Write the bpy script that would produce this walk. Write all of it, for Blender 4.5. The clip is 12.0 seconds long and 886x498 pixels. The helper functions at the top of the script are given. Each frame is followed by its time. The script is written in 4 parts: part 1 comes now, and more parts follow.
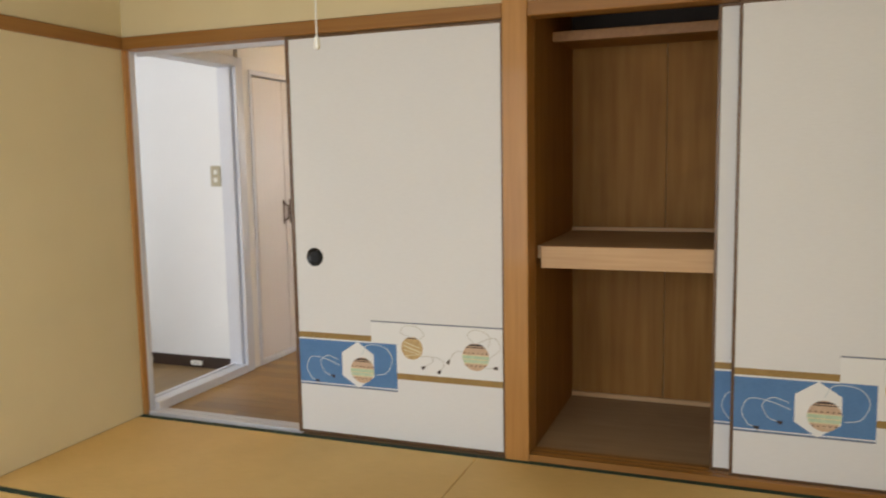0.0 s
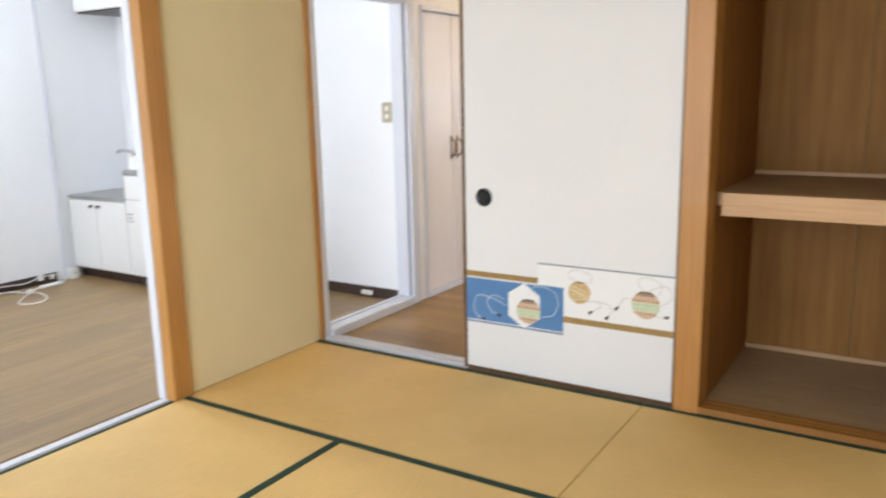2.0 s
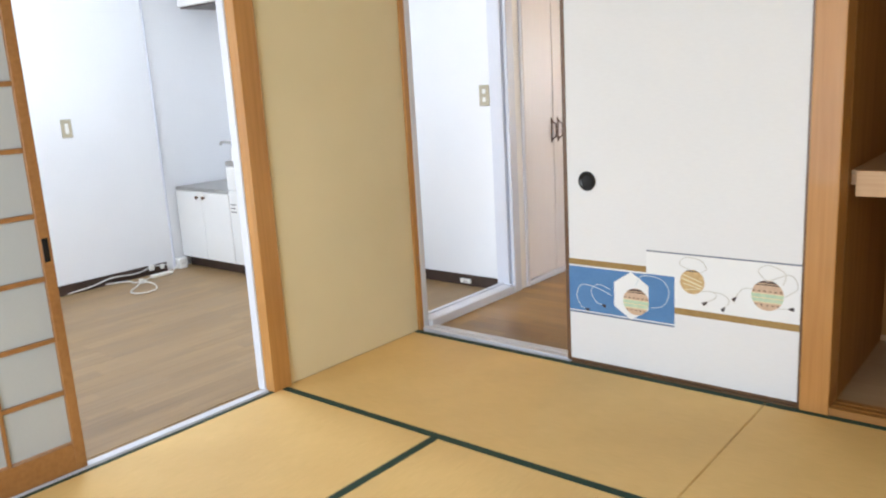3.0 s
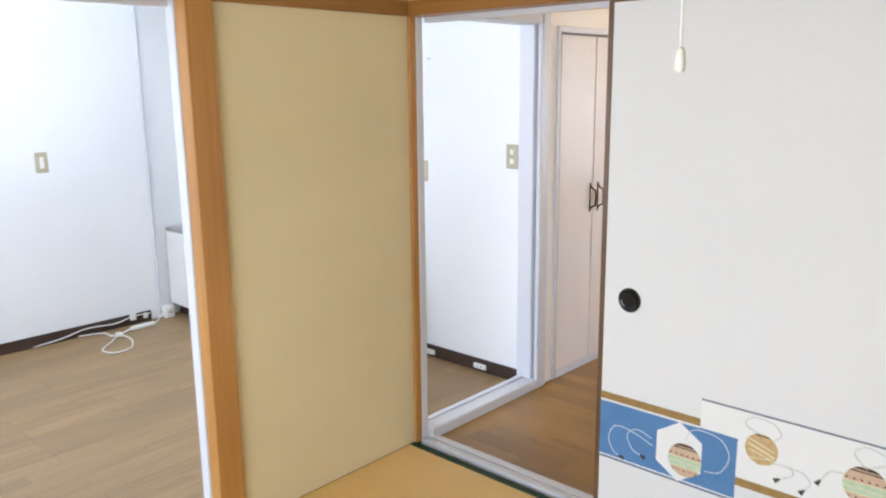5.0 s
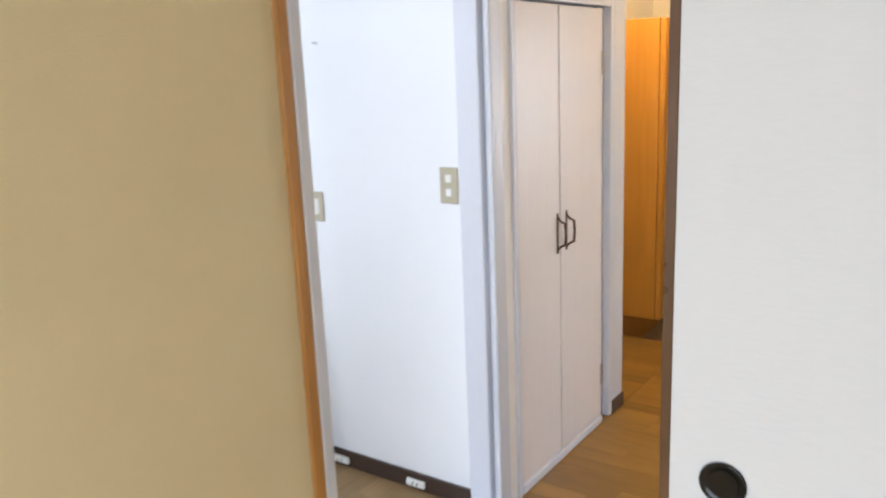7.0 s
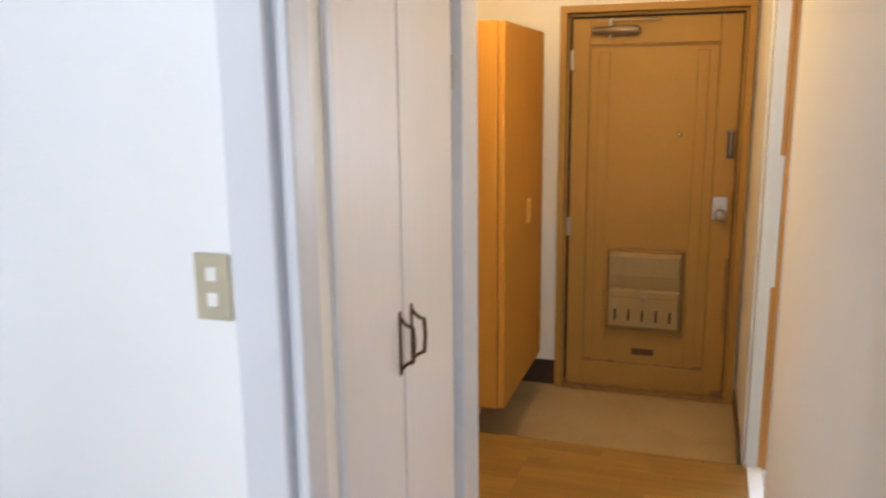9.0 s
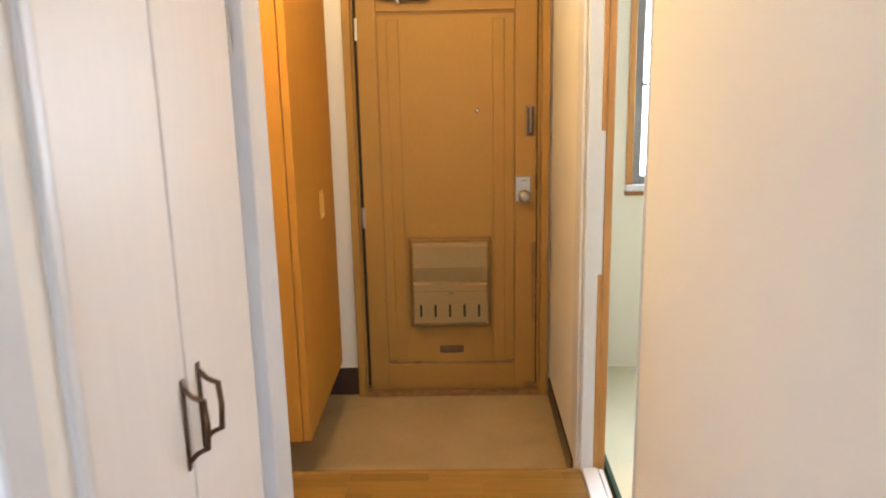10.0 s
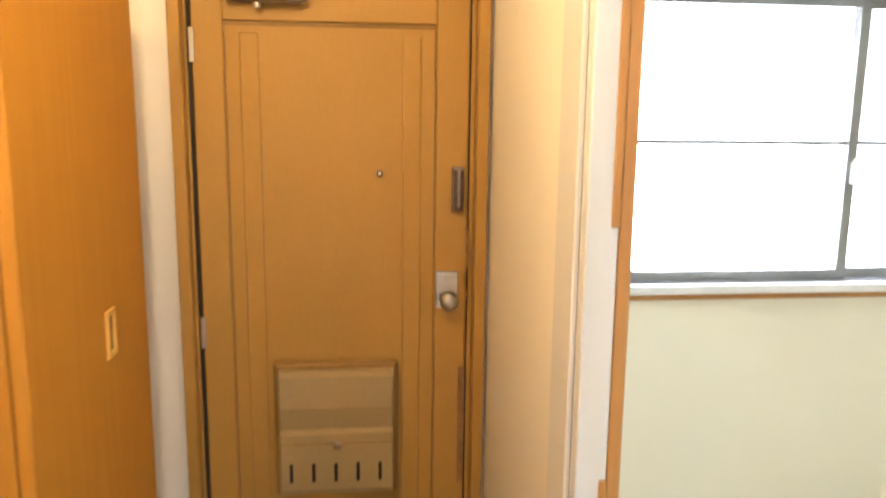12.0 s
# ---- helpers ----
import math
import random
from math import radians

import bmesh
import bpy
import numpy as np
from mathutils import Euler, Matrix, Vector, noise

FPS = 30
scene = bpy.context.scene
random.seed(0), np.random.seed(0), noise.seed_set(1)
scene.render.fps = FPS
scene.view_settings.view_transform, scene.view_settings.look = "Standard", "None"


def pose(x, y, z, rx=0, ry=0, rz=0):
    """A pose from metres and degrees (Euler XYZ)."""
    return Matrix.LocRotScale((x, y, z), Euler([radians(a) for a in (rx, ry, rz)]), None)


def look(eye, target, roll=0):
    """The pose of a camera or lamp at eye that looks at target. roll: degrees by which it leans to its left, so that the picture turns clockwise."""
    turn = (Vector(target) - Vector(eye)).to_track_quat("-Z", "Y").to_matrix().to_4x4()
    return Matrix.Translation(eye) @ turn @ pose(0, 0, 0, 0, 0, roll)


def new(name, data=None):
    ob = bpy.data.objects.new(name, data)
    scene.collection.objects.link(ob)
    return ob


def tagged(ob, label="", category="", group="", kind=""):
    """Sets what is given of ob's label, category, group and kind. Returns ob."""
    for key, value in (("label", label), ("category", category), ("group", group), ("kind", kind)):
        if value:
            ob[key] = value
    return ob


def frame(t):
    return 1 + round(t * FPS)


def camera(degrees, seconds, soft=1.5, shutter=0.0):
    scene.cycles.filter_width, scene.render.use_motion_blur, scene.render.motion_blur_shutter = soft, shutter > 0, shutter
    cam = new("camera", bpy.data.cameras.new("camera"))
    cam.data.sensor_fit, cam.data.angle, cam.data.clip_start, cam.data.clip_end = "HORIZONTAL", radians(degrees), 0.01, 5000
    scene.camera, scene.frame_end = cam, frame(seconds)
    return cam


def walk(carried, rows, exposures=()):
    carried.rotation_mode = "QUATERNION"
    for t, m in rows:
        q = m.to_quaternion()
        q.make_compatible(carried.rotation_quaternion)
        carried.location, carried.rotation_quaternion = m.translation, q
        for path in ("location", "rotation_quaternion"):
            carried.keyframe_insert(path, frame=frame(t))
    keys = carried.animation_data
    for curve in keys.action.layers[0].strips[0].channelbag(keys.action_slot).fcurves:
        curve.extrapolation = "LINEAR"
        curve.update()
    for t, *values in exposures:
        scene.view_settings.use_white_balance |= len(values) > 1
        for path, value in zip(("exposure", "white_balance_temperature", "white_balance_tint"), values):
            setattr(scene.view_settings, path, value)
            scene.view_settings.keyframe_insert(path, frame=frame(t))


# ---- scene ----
cam = camera(59.2, 12.0, soft=2.0, shutter=0.5)
PATH = [
    (0, (2.725, -2.993, 1.217), (2.024, -1.133, 0.995), -1.0),
    (0.5, (2.746, -3.0, 1.213), (2.21, -1.083, 1.018), -1.1),
    (0.7, (2.762, -3.0, 1.245), (2.298, -1.066, 1.049), -1.4),
    (1, (2.755, -3.007, 1.261), (2.287, -1.073, 1.063), -1.4),
    (1.5, (2.704, -3.006, 1.305), (1.926, -1.188, 1.004), -1.4),
    (2, (2.668, -2.993, 1.273), (1.619, -1.336, 0.877), -1.2),
    (2.5, (2.65, -2.95, 1.262), (1.44, -1.411, 0.853), -2.1),
    (2.7, (2.637, -2.92, 1.253), (1.395, -1.407, 0.845), -2.2),
    (3, (2.596, -2.874, 1.253), (1.341, -1.375, 0.832), -3.3),
    (3.5, (2.501, -2.597, 1.383), (1.15, -1.162, 1.046), -3.2),
    (3.7, (2.499, -2.566, 1.459), (1.125, -1.157, 1.098), -1.5),
    (5.3, (2.083, -2.038, 1.513), (0.761, -0.598, 1.091), -0.7),
    (5.5, (1.999, -1.897, 1.517), (0.603, -0.532, 1.082), -1.0),
    (6, (1.829, -1.689, 1.519), (0.397, -0.361, 1.087), -0.0),
    (6.5, (1.533, -1.485, 1.521), (0.23, -0.021, 1.12), -1.8),
    (6.7, (1.441, -1.397, 1.527), (0.222, 0.127, 1.09), -2.3),
    (8.3, (0.832, -0.659, 1.494), (-0.001, 1.116, 1.099), -2.4),
    (8.5, (0.777, -0.565, 1.478), (0.015, 1.234, 1.048), -2.3),
    (9, (0.666, -0.285, 1.493), (0.043, 1.572, 1.086), -0.7),
    (9.5, (0.55, -0.036, 1.492), (0.259, 1.9, 1.08), -0.2),
    (10, (0.464, 0.189, 1.457), (0.414, 2.134, 0.997), -1.2),
    (10.5, (0.492, 0.511, 1.438), (0.327, 2.462, 1.029), 0.2),
    (11, (0.456, 0.832, 1.417), (0.406, 2.782, 0.973), 0.5),
    (11.5, (0.425, 1.112, 1.427), (0.626, 3.055, 0.995), -0.7),
    (12, (0.469, 1.439, 1.441), (0.69, 3.396, 1.09), 0.7),
]
walk(cam, [(t, look(eye, aim, roll)) for t, eye, aim, roll in PATH], [(0, -0.42, 6850, 10), (0.7, -0.24, 6500, 10), (1.0, -0.19, 6450, 10), (1.5, 0.02, 6300, 10), (2.3, 0.13, 6100, 10), (3.7, 0.15, 5900, 10), (6.6, 0.07, 5850, 10), (8.4, -0.09, 5900, 10), (9.4, -0.08, 5950, 10), (10.0, 0.26, 5950, 10), (10.6, 0.29, 5950, 10), (11.2, 0.62, 6000, 10), (12, 0.56, 6050, 10)])

# ---- world, lights, exposure ----
world = bpy.data.worlds.new("world")
scene.world = world
world.use_nodes = True
wn = world.node_tree.nodes
sky = wn.new("ShaderNodeTexSky")
sky.sky_type, sky.sun_disc = "NISHITA", False
sky.sun_elevation, sky.sun_rotation = radians(48), radians(200)
world.node_tree.links.new(sky.outputs[0], wn["Background"].inputs[0])
wn["Background"].inputs[1].default_value = 0.12


def area(name, loc, aim, sx, sy, watts, colour):
    d = bpy.data.lights.new(name, "AREA")
    d.shape, d.size, d.size_y, d.energy, d.color = "RECTANGLE", sx, sy, watts, colour
    ob = new(name, d)
    ob.matrix_world = look(loc, aim)
    return ob


def bulb(name, loc, radius, watts, colour):
    d = bpy.data.lights.new(name, "POINT")
    d.shadow_soft_size, d.energy, d.color = radius, watts, colour
    ob = new(name, d)
    ob.location = loc
    return ob


area("daylight_tatami_window", (1.7, -3.64, 1.15), (1.7, 0, 1.0), 2.1, 1.7, 66, (0.90, 0.955, 1.0))
area("daylight_kitchen_window", (-1.3, -3.62, 1.15), (-1.3, 0, 1.0), 1.9, 1.7, 40, (0.86, 0.925, 1.0))
area("daylight_north_window", (2.1, 3.86, 1.36), (2.1, 0, 0.9), 1.6, 0.86, 40, (0.95, 0.98, 1.0))
bulb("kitchen_bulb", (-1.3, -0.9, 1.98), 0.12, 33, (0.85, 0.92, 1.0))
bulb("entrance_bulb", (0.10, 2.45, 2.17), 0.06, 32, (1.0, 0.65, 0.26))


# ---- materials ----
def surface(name, a, b, scale=6.0, rough=0.5, bump=0.0, grain=None, grain_amount=0.35, metal=0.0, spots=0.0, spot_colour=(0.1, 0.08, 0.06), bump_scale=None, coat=0.0, gloss=0.5):
    """Two-scale noise between colours a and b; grain: stretch (x, y, z) of a fine second noise."""
    m = bpy.data.materials.new(name)
    m.use_nodes = True
    n, link = m.node_tree.nodes, m.node_tree.links.new
    p = n["Principled BSDF"]
    co = n.new("ShaderNodeTexCoord")
    big = n.new("ShaderNodeTexNoise")
    big.inputs["Scale"].default_value, big.inputs["Detail"].default_value = scale, 4
    link(co.outputs["Object"], big.inputs["Vector"])
    mp = n.new("ShaderNodeMapping")
    mp.inputs["Scale"].default_value = grain or (70, 70, 70)
    link(co.outputs["Object"], mp.inputs["Vector"])
    fine = n.new("ShaderNodeTexNoise")
    fine.inputs["Scale"].default_value, fine.inputs["Detail"].default_value = 1.0, 5
    link(mp.outputs[0], fine.inputs["Vector"])
    mixf = n.new("ShaderNodeMix")
    mixf.inputs[0].default_value = grain_amount
    link(big.outputs[0], mixf.inputs[2])
    link(fine.outputs[0], mixf.inputs[3])
    ramp = n.new("ShaderNodeValToRGB")
    ramp.color_ramp.elements[0].position, ramp.color_ramp.elements[1].position = 0.32, 0.68
    ramp.color_ramp.elements[0].color, ramp.color_ramp.elements[1].color = (*a, 1), (*b, 1)
    link(mixf.outputs[0], ramp.inputs[0])
    out = ramp.outputs[0]
    if spots:
        st = n.new("ShaderNodeTexNoise")
        st.inputs["Scale"].default_value, st.inputs["Detail"].default_value = 3.7, 8
        link(co.outputs["Object"], st.inputs["Vector"])
        sr = n.new("ShaderNodeValToRGB")
        sr.color_ramp.elements[0].position, sr.color_ramp.elements[1].position = 0.6, 0.78
        sr.color_ramp.elements[1].color = (spots, spots, spots, 1)
        link(st.outputs[0], sr.inputs[0])
        mx = n.new("ShaderNodeMix")
        mx.data_type = "RGBA"
        link(sr.outputs[0], mx.inputs[0])
        link(out, mx.inputs[6])
        mx.inputs[7].default_value = (*spot_colour, 1)
        out = mx.outputs[2]
    link(out, p.inputs["Base Color"])
    rr = n.new("ShaderNodeMapRange")
    rr.inputs[3].default_value, rr.inputs[4].default_value = max(rough - 0.08, 0.02), min(rough + 0.08, 1)
    link(big.outputs[0], rr.inputs[0])
    link(rr.outputs[0], p.inputs["Roughness"])
    p.inputs["Metallic"].default_value = metal
    p.inputs["Coat Weight"].default_value = coat
    p.inputs["Specular IOR Level"].default_value = gloss
    if bump:
        bp = n.new("ShaderNodeBump")
        bp.inputs["Strength"].default_value, bp.inputs["Distance"].default_value = bump, 0.002
        src = fine
        if bump_scale:
            src = n.new("ShaderNodeTexNoise")
            src.inputs["Scale"].default_value = bump_scale
            link(co.outputs["Object"], src.inputs["Vector"])
        link(src.outputs[0], bp.inputs["Height"])
        link(bp.outputs[0], p.inputs["Normal"])
    return m


def planks(name, a, b, rough):
    """Wood-print strip: tone by strip, grain along the strip, scuffs in the gloss."""
    m = bpy.data.materials.new(name)
    m.use_nodes = True
    n, link = m.node_tree.nodes, m.node_tree.links.new
    p = n["Principled BSDF"]
    co, info = n.new("ShaderNodeTexCoord"), n.new("ShaderNodeObjectInfo")
    far = n.new("ShaderNodeVectorMath")
    far.operation = "MULTIPLY_ADD"
    link(info.outputs["Random"], far.inputs[0])
    far.inputs[1].default_value = (37.0, 53.0, 11.0)
    link(co.outputs["Object"], far.inputs[2])
    tone = n.new("ShaderNodeMix")
    tone.data_type = "RGBA"
    tone.inputs[6].default_value, tone.inputs[7].default_value = (*a, 1), (*b, 1)
    link(info.outputs["Random"], tone.inputs[0])
    factors = []
    for stretch, low, high in (((2.2, 48, 48), 0.88, 1.10), ((5.0, 160, 160), 0.93, 1.06), ((1.8, 5, 5), 0.84, 1.12)):
        gm, gr, mr = n.new("ShaderNodeMapping"), n.new("ShaderNodeTexNoise"), n.new("ShaderNodeMapRange")
        gm.inputs["Scale"].default_value = stretch
        link(far.outputs[0], gm.inputs["Vector"])
        gr.inputs["Scale"].default_value, gr.inputs["Detail"].default_value = 1.0, 6
        link(gm.outputs[0], gr.inputs["Vector"])
        mr.inputs[1].default_value, mr.inputs[2].default_value = 0.3, 0.7
        mr.inputs[3].default_value, mr.inputs[4].default_value = low, high
        link(gr.outputs[0], mr.inputs[0])
        factors.append((gr, mr))
    out = tone.outputs[2]
    for gr, mr in factors:
        mul = n.new("ShaderNodeVectorMath")
        mul.operation = "SCALE"
        link(out, mul.inputs[0])
        link(mr.outputs[0], mul.inputs[3])
        out = mul.outputs[0]
    link(out, p.inputs["Base Color"])
    rr = n.new("ShaderNodeMapRange")
    rr.inputs[3].default_value, rr.inputs[4].default_value = rough - 0.04, rough + 0.14
    link(factors[2][0].outputs[0], rr.inputs[0])
    link(rr.outputs[0], p.inputs["Roughness"])
    bp = n.new("ShaderNodeBump")
    bp.inputs["Strength"].default_value, bp.inputs["Distance"].default_value = 0.25, 0.001
    link(factors[0][0].outputs[0], bp.inputs["Height"])
    link(bp.outputs[0], p.inputs["Normal"])
    return m


def straw(name, across):
    """Woven rush: fine ribs running along one axis, with faded patches."""
    m = surface(name, (0.67, 0.45, 0.165), (0.81, 0.565, 0.225), 2.2, 0.62, 0, (220, 14, 14) if across == "x" else (14, 220, 14), 0.45, spots=0.25, spot_colour=(0.62, 0.43, 0.19))
    n, link = m.node_tree.nodes, m.node_tree.links.new
    co = n.new("ShaderNodeTexCoord")
    wv = n.new("ShaderNodeTexWave")
    wv.bands_direction = across.upper()
    wv.inputs["Scale"].default_value, wv.inputs["Distortion"].default_value = 60, 0.6
    link(co.outputs["Object"], wv.inputs["Vector"])
    bp = n.new("ShaderNodeBump")
    bp.inputs["Strength"].default_value, bp.inputs["Distance"].default_value = 0.35, 0.001
    link(wv.outputs[1], bp.inputs["Height"])
    link(bp.outputs[0], n["Principled BSDF"].inputs["Normal"])
    return m


def glow(name, colour, strength):
    m = bpy.data.materials.new(name)
    m.use_nodes = True
    p = m.node_tree.nodes["Principled BSDF"]
    p.inputs["Base Color"].default_value = (*colour, 1)
    p.inputs["Emission Color"].default_value = (*colour, 1)
    p.inputs["Emission Strength"].default_value = strength
    return m


def glass(name, rough, tint=(1, 1, 1)):
    m = bpy.data.materials.new(name)
    m.use_nodes = True
    p = m.node_tree.nodes["Principled BSDF"]
    p.inputs["Base Color"].default_value = (*tint, 1)
    p.inputs["Transmission Weight"].default_value, p.inputs["Roughness"].default_value = 1.0, rough
    p.inputs["IOR"].default_value = 1.1
    return m


M_SAND = surface("sand_plaster_ochre", (0.71, 0.61, 0.38), (0.78, 0.675, 0.435), 2.0, 0.92, 0.5, (260, 260, 260), 0.4, gloss=0.2)
M_SAND2 = surface("sand_plaster_pale_green", (0.7, 0.665, 0.56), (0.75, 0.715, 0.61), 2.0, 0.9, 0.4, (240, 240, 240), 0.4)
M_WHITE = surface("white_vinyl_wallpaper", (0.81, 0.815, 0.83), (0.86, 0.865, 0.875), 1.6, 0.45, 0.25, (180, 180, 180), 0.3)
M_HALL = surface("cream_hall_wallpaper", (0.82, 0.80, 0.78), (0.87, 0.85, 0.83), 1.6, 0.6, 0.3, (200, 200, 200), 0.35)
M_CEIL = surface("ceiling_board", (0.4, 0.33, 0.22), (0.47, 0.39, 0.27), 1.2, 0.8, 0.2, (4, 90, 90), 0.5)
M_PAINT = surface("white_gloss_paint", (0.66, 0.675, 0.735), (0.70, 0.715, 0.775), 3.0, 0.42, 0.08, (120, 120, 30), 0.4)
M_DOORW = surface("off_white_closet_laminate", (0.74, 0.70, 0.69), (0.79, 0.75, 0.74), 1.5, 0.38, 0.12, (60, 60, 4), 0.35, gloss=0.2)
M_POST = surface("honey_cedar_post", (0.40, 0.182, 0.042), (0.54, 0.272, 0.075), 2.0, 0.45, 0.3, (70, 70, 2.2), 0.6, coat=0.1)
M_BEAM = surface("honey_cedar_lintel", (0.26, 0.11, 0.022), (0.37, 0.175, 0.042), 2.0, 0.45, 0.3, (2.2, 70, 70), 0.6, coat=0.1)
M_BEAMY = surface("honey_cedar_lintel_side", (0.26, 0.11, 0.022), (0.37, 0.175, 0.042), 2.0, 0.45, 0.3, (70, 2.2, 70), 0.6, coat=0.1)
M_LATT = surface("brown_oiled_lattice", (0.25, 0.11, 0.03), (0.36, 0.175, 0.055), 2.0, 0.45, 0.3, (60, 60, 60), 0.5)
M_RAIL = surface("dark_oiled_rail", (0.10, 0.06, 0.03), (0.17, 0.10, 0.05), 3.0, 0.5, 0.2, (4, 80, 80), 0.5)
M_LACQ = surface("brown_lacquer_edge", (0.10, 0.055, 0.03), (0.17, 0.095, 0.05), 5.0, 0.3, 0.1, (30, 30, 4), 0.4)
M_PAPER = surface("cream_fusuma_paper", (0.775, 0.793, 0.83), (0.82, 0.838, 0.875), 1.4, 0.75, 0.3, (30, 30, 160), 0.4, gloss=0.2)
M_BLUE = surface("printed_blue_paper", (0.075, 0.20, 0.45), (0.115, 0.26, 0.53), 9.0, 0.7, 0, (60, 60, 200), 0.4)
M_GOLD = surface("printed_gold_paper", (0.27, 0.165, 0.05), (0.40, 0.26, 0.09), 12.0, 0.55, 0, (40, 40, 200), 0.5)
M_CARD = surface("printed_white_paper", (0.84, 0.865, 0.90), (0.87, 0.89, 0.92), 3.0, 0.7)
M_TAN = surface("printed_tan_ball", (0.50, 0.33, 0.16), (0.66, 0.50, 0.26), 55.0, 0.7)
M_SALMON = surface("printed_salmon_band", (0.56, 0.38, 0.27), (0.68, 0.52, 0.38), 60.0, 0.7)
M_MINT = surface("printed_mint_band", (0.42, 0.60, 0.46), (0.60, 0.73, 0.55), 60.0, 0.7)
M_INK = surface("printed_dark_ink", (0.03, 0.02, 0.02), (0.07, 0.045, 0.04), 30.0, 0.7)
M_CORDP = surface("printed_grey_cord", (0.55, 0.56, 0.55), (0.68, 0.68, 0.66), 40.0, 0.7)
M_CORDB = surface("printed_pale_cord", (0.58, 0.67, 0.75), (0.74, 0.80, 0.84), 40.0, 0.7)
M_SLATE = surface("printed_slate_line", (0.13, 0.16, 0.24), (0.2, 0.24, 0.32), 40.0, 0.7)
M_STRAWY = surface("printed_cream_thread", (0.72, 0.66, 0.42), (0.8, 0.75, 0.52), 60.0, 0.7)
M_CLOSER = surface("dull_bronze_steel", (0.24, 0.19, 0.14), (0.34, 0.28, 0.21), 14.0, 0.38, 0.1, (120, 4, 120), 0.4, metal=0.7)
M_BLACK = surface("black_handle_metal", (0.008, 0.008, 0.008), (0.02, 0.02, 0.02), 30.0, 0.22, metal=0.4)
M_PLY = surface("brown_plywood", (0.25, 0.112, 0.026), (0.39, 0.20, 0.058), 1.7, 0.6, 0.25, (26, 26, 1.6), 0.6, spots=0.25, spot_colour=(0.12, 0.06, 0.025), gloss=0.2)
M_PLYF = surface("grey_brown_plywood_board", (0.38, 0.26, 0.155), (0.48, 0.345, 0.215), 2.5, 0.65, 0.2, (3, 40, 40), 0.5, spots=0.2, spot_colour=(0.22, 0.14, 0.08), gloss=0.2)
M_PINE = surface("pale_pine_edge", (0.52, 0.31, 0.15), (0.64, 0.42, 0.23), 2.0, 0.5, 0.2, (3, 70, 70), 0.6)
M_HERI = surface("dark_green_cloth_border", (0.008, 0.032, 0.02), (0.016, 0.052, 0.034), 20.0, 0.8, 0.3, (300, 300, 300), 0.4)
M_TATX, M_TATY = straw("rush_mat_lengthwise", "y"), straw("rush_mat_crosswise", "x")
M_KFLOOR = planks("kitchen_vinyl_planks", (0.28, 0.178, 0.078), (0.335, 0.216, 0.097), 0.34)
M_HFLOOR = planks("hall_vinyl_planks", (0.225, 0.122, 0.027), (0.335, 0.188, 0.045), 0.32)
M_GENK = surface("entrance_vinyl_sheet", (0.40, 0.305, 0.18), (0.49, 0.38, 0.235), 4.0, 0.6, 0.2, (90, 90, 90), 0.4, spots=0.35, spot_colour=(0.22, 0.175, 0.13), gloss=0.3)
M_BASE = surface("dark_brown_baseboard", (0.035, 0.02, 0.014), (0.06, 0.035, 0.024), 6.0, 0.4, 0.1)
M_FDOOR = surface("beige_painted_steel", (0.365, 0.215, 0.058), (0.425, 0.255, 0.078), 1.6, 0.42, 0.2, (90, 90, 30), 0.3, spots=0.3, spot_colour=(0.27, 0.165, 0.06), gloss=0.2)
# Brown of the painted panel shadow lines, letter-box lid line and back plate.
M_FGROOVE = surface("panel_shadow_and_plate_brown", (0.22, 0.13, 0.045), (0.31, 0.19, 0.072), 4.0, 0.5, gloss=0.2)
M_RUST = surface("worn_rusty_edge", (0.19, 0.105, 0.042), (0.33, 0.2, 0.09), 25.0, 0.8)
M_GAP = surface("black_rubber_seal", (0.008, 0.007, 0.006), (0.016, 0.013, 0.01), 20.0, 0.8)
M_MAIL = surface("grey_beige_mailbox_plastic", (0.30, 0.225, 0.115), (0.36, 0.275, 0.15), 3.0, 0.4, 0.1, gloss=0.2)
M_STEEL = surface("brushed_steel", (0.42, 0.41, 0.39), (0.55, 0.54, 0.52), 12.0, 0.3, 0.1, (4, 120, 120), 0.4, metal=0.9)
M_BRONZE = surface("bronze_handle_metal", (0.07, 0.04, 0.025), (0.16, 0.085, 0.05), 30.0, 0.3, metal=0.7)
M_CAB = surface("orange_oak_laminate", (0.42, 0.195, 0.026), (0.51, 0.25, 0.042), 2.0, 0.4, 0.15, (50, 50, 2), 0.5, gloss=0.2)
M_CABL = surface("pale_oak_handle", (0.70, 0.42, 0.10), (0.78, 0.50, 0.14), 6.0, 0.4)
M_BEIGE = surface("beige_switch_plastic", (0.42, 0.37, 0.26), (0.48, 0.43, 0.31), 10.0, 0.4)
M_ROCK = surface("ivory_plastic", (0.78, 0.77, 0.72), (0.83, 0.82, 0.78), 10.0, 0.35)
M_KCAB = surface("cream_white_cabinet", (0.78, 0.77, 0.74), (0.82, 0.81, 0.78), 2.0, 0.35, 0.08)
M_FROST = surface("frosted_pale_glass", (0.40, 0.43, 0.445), (0.45, 0.48, 0.495), 2.0, 0.35, 0.3, (150, 150, 150), 0.3)
M_SASH = surface("grey_aluminium_sash", (0.20, 0.205, 0.215), (0.27, 0.275, 0.285), 8.0, 0.4, metal=0.6)
M_SILLM = surface("pale_aluminium_sill", (0.62, 0.62, 0.64), (0.70, 0.70, 0.72), 8.0, 0.4, metal=0.3)
M_LAMP = glow("lit_opal_shade", (1.0, 1.0, 1.0), 6.0)
M_WARM = glow("lit_warm_shade", (1.0, 0.7, 0.36), 3.0)
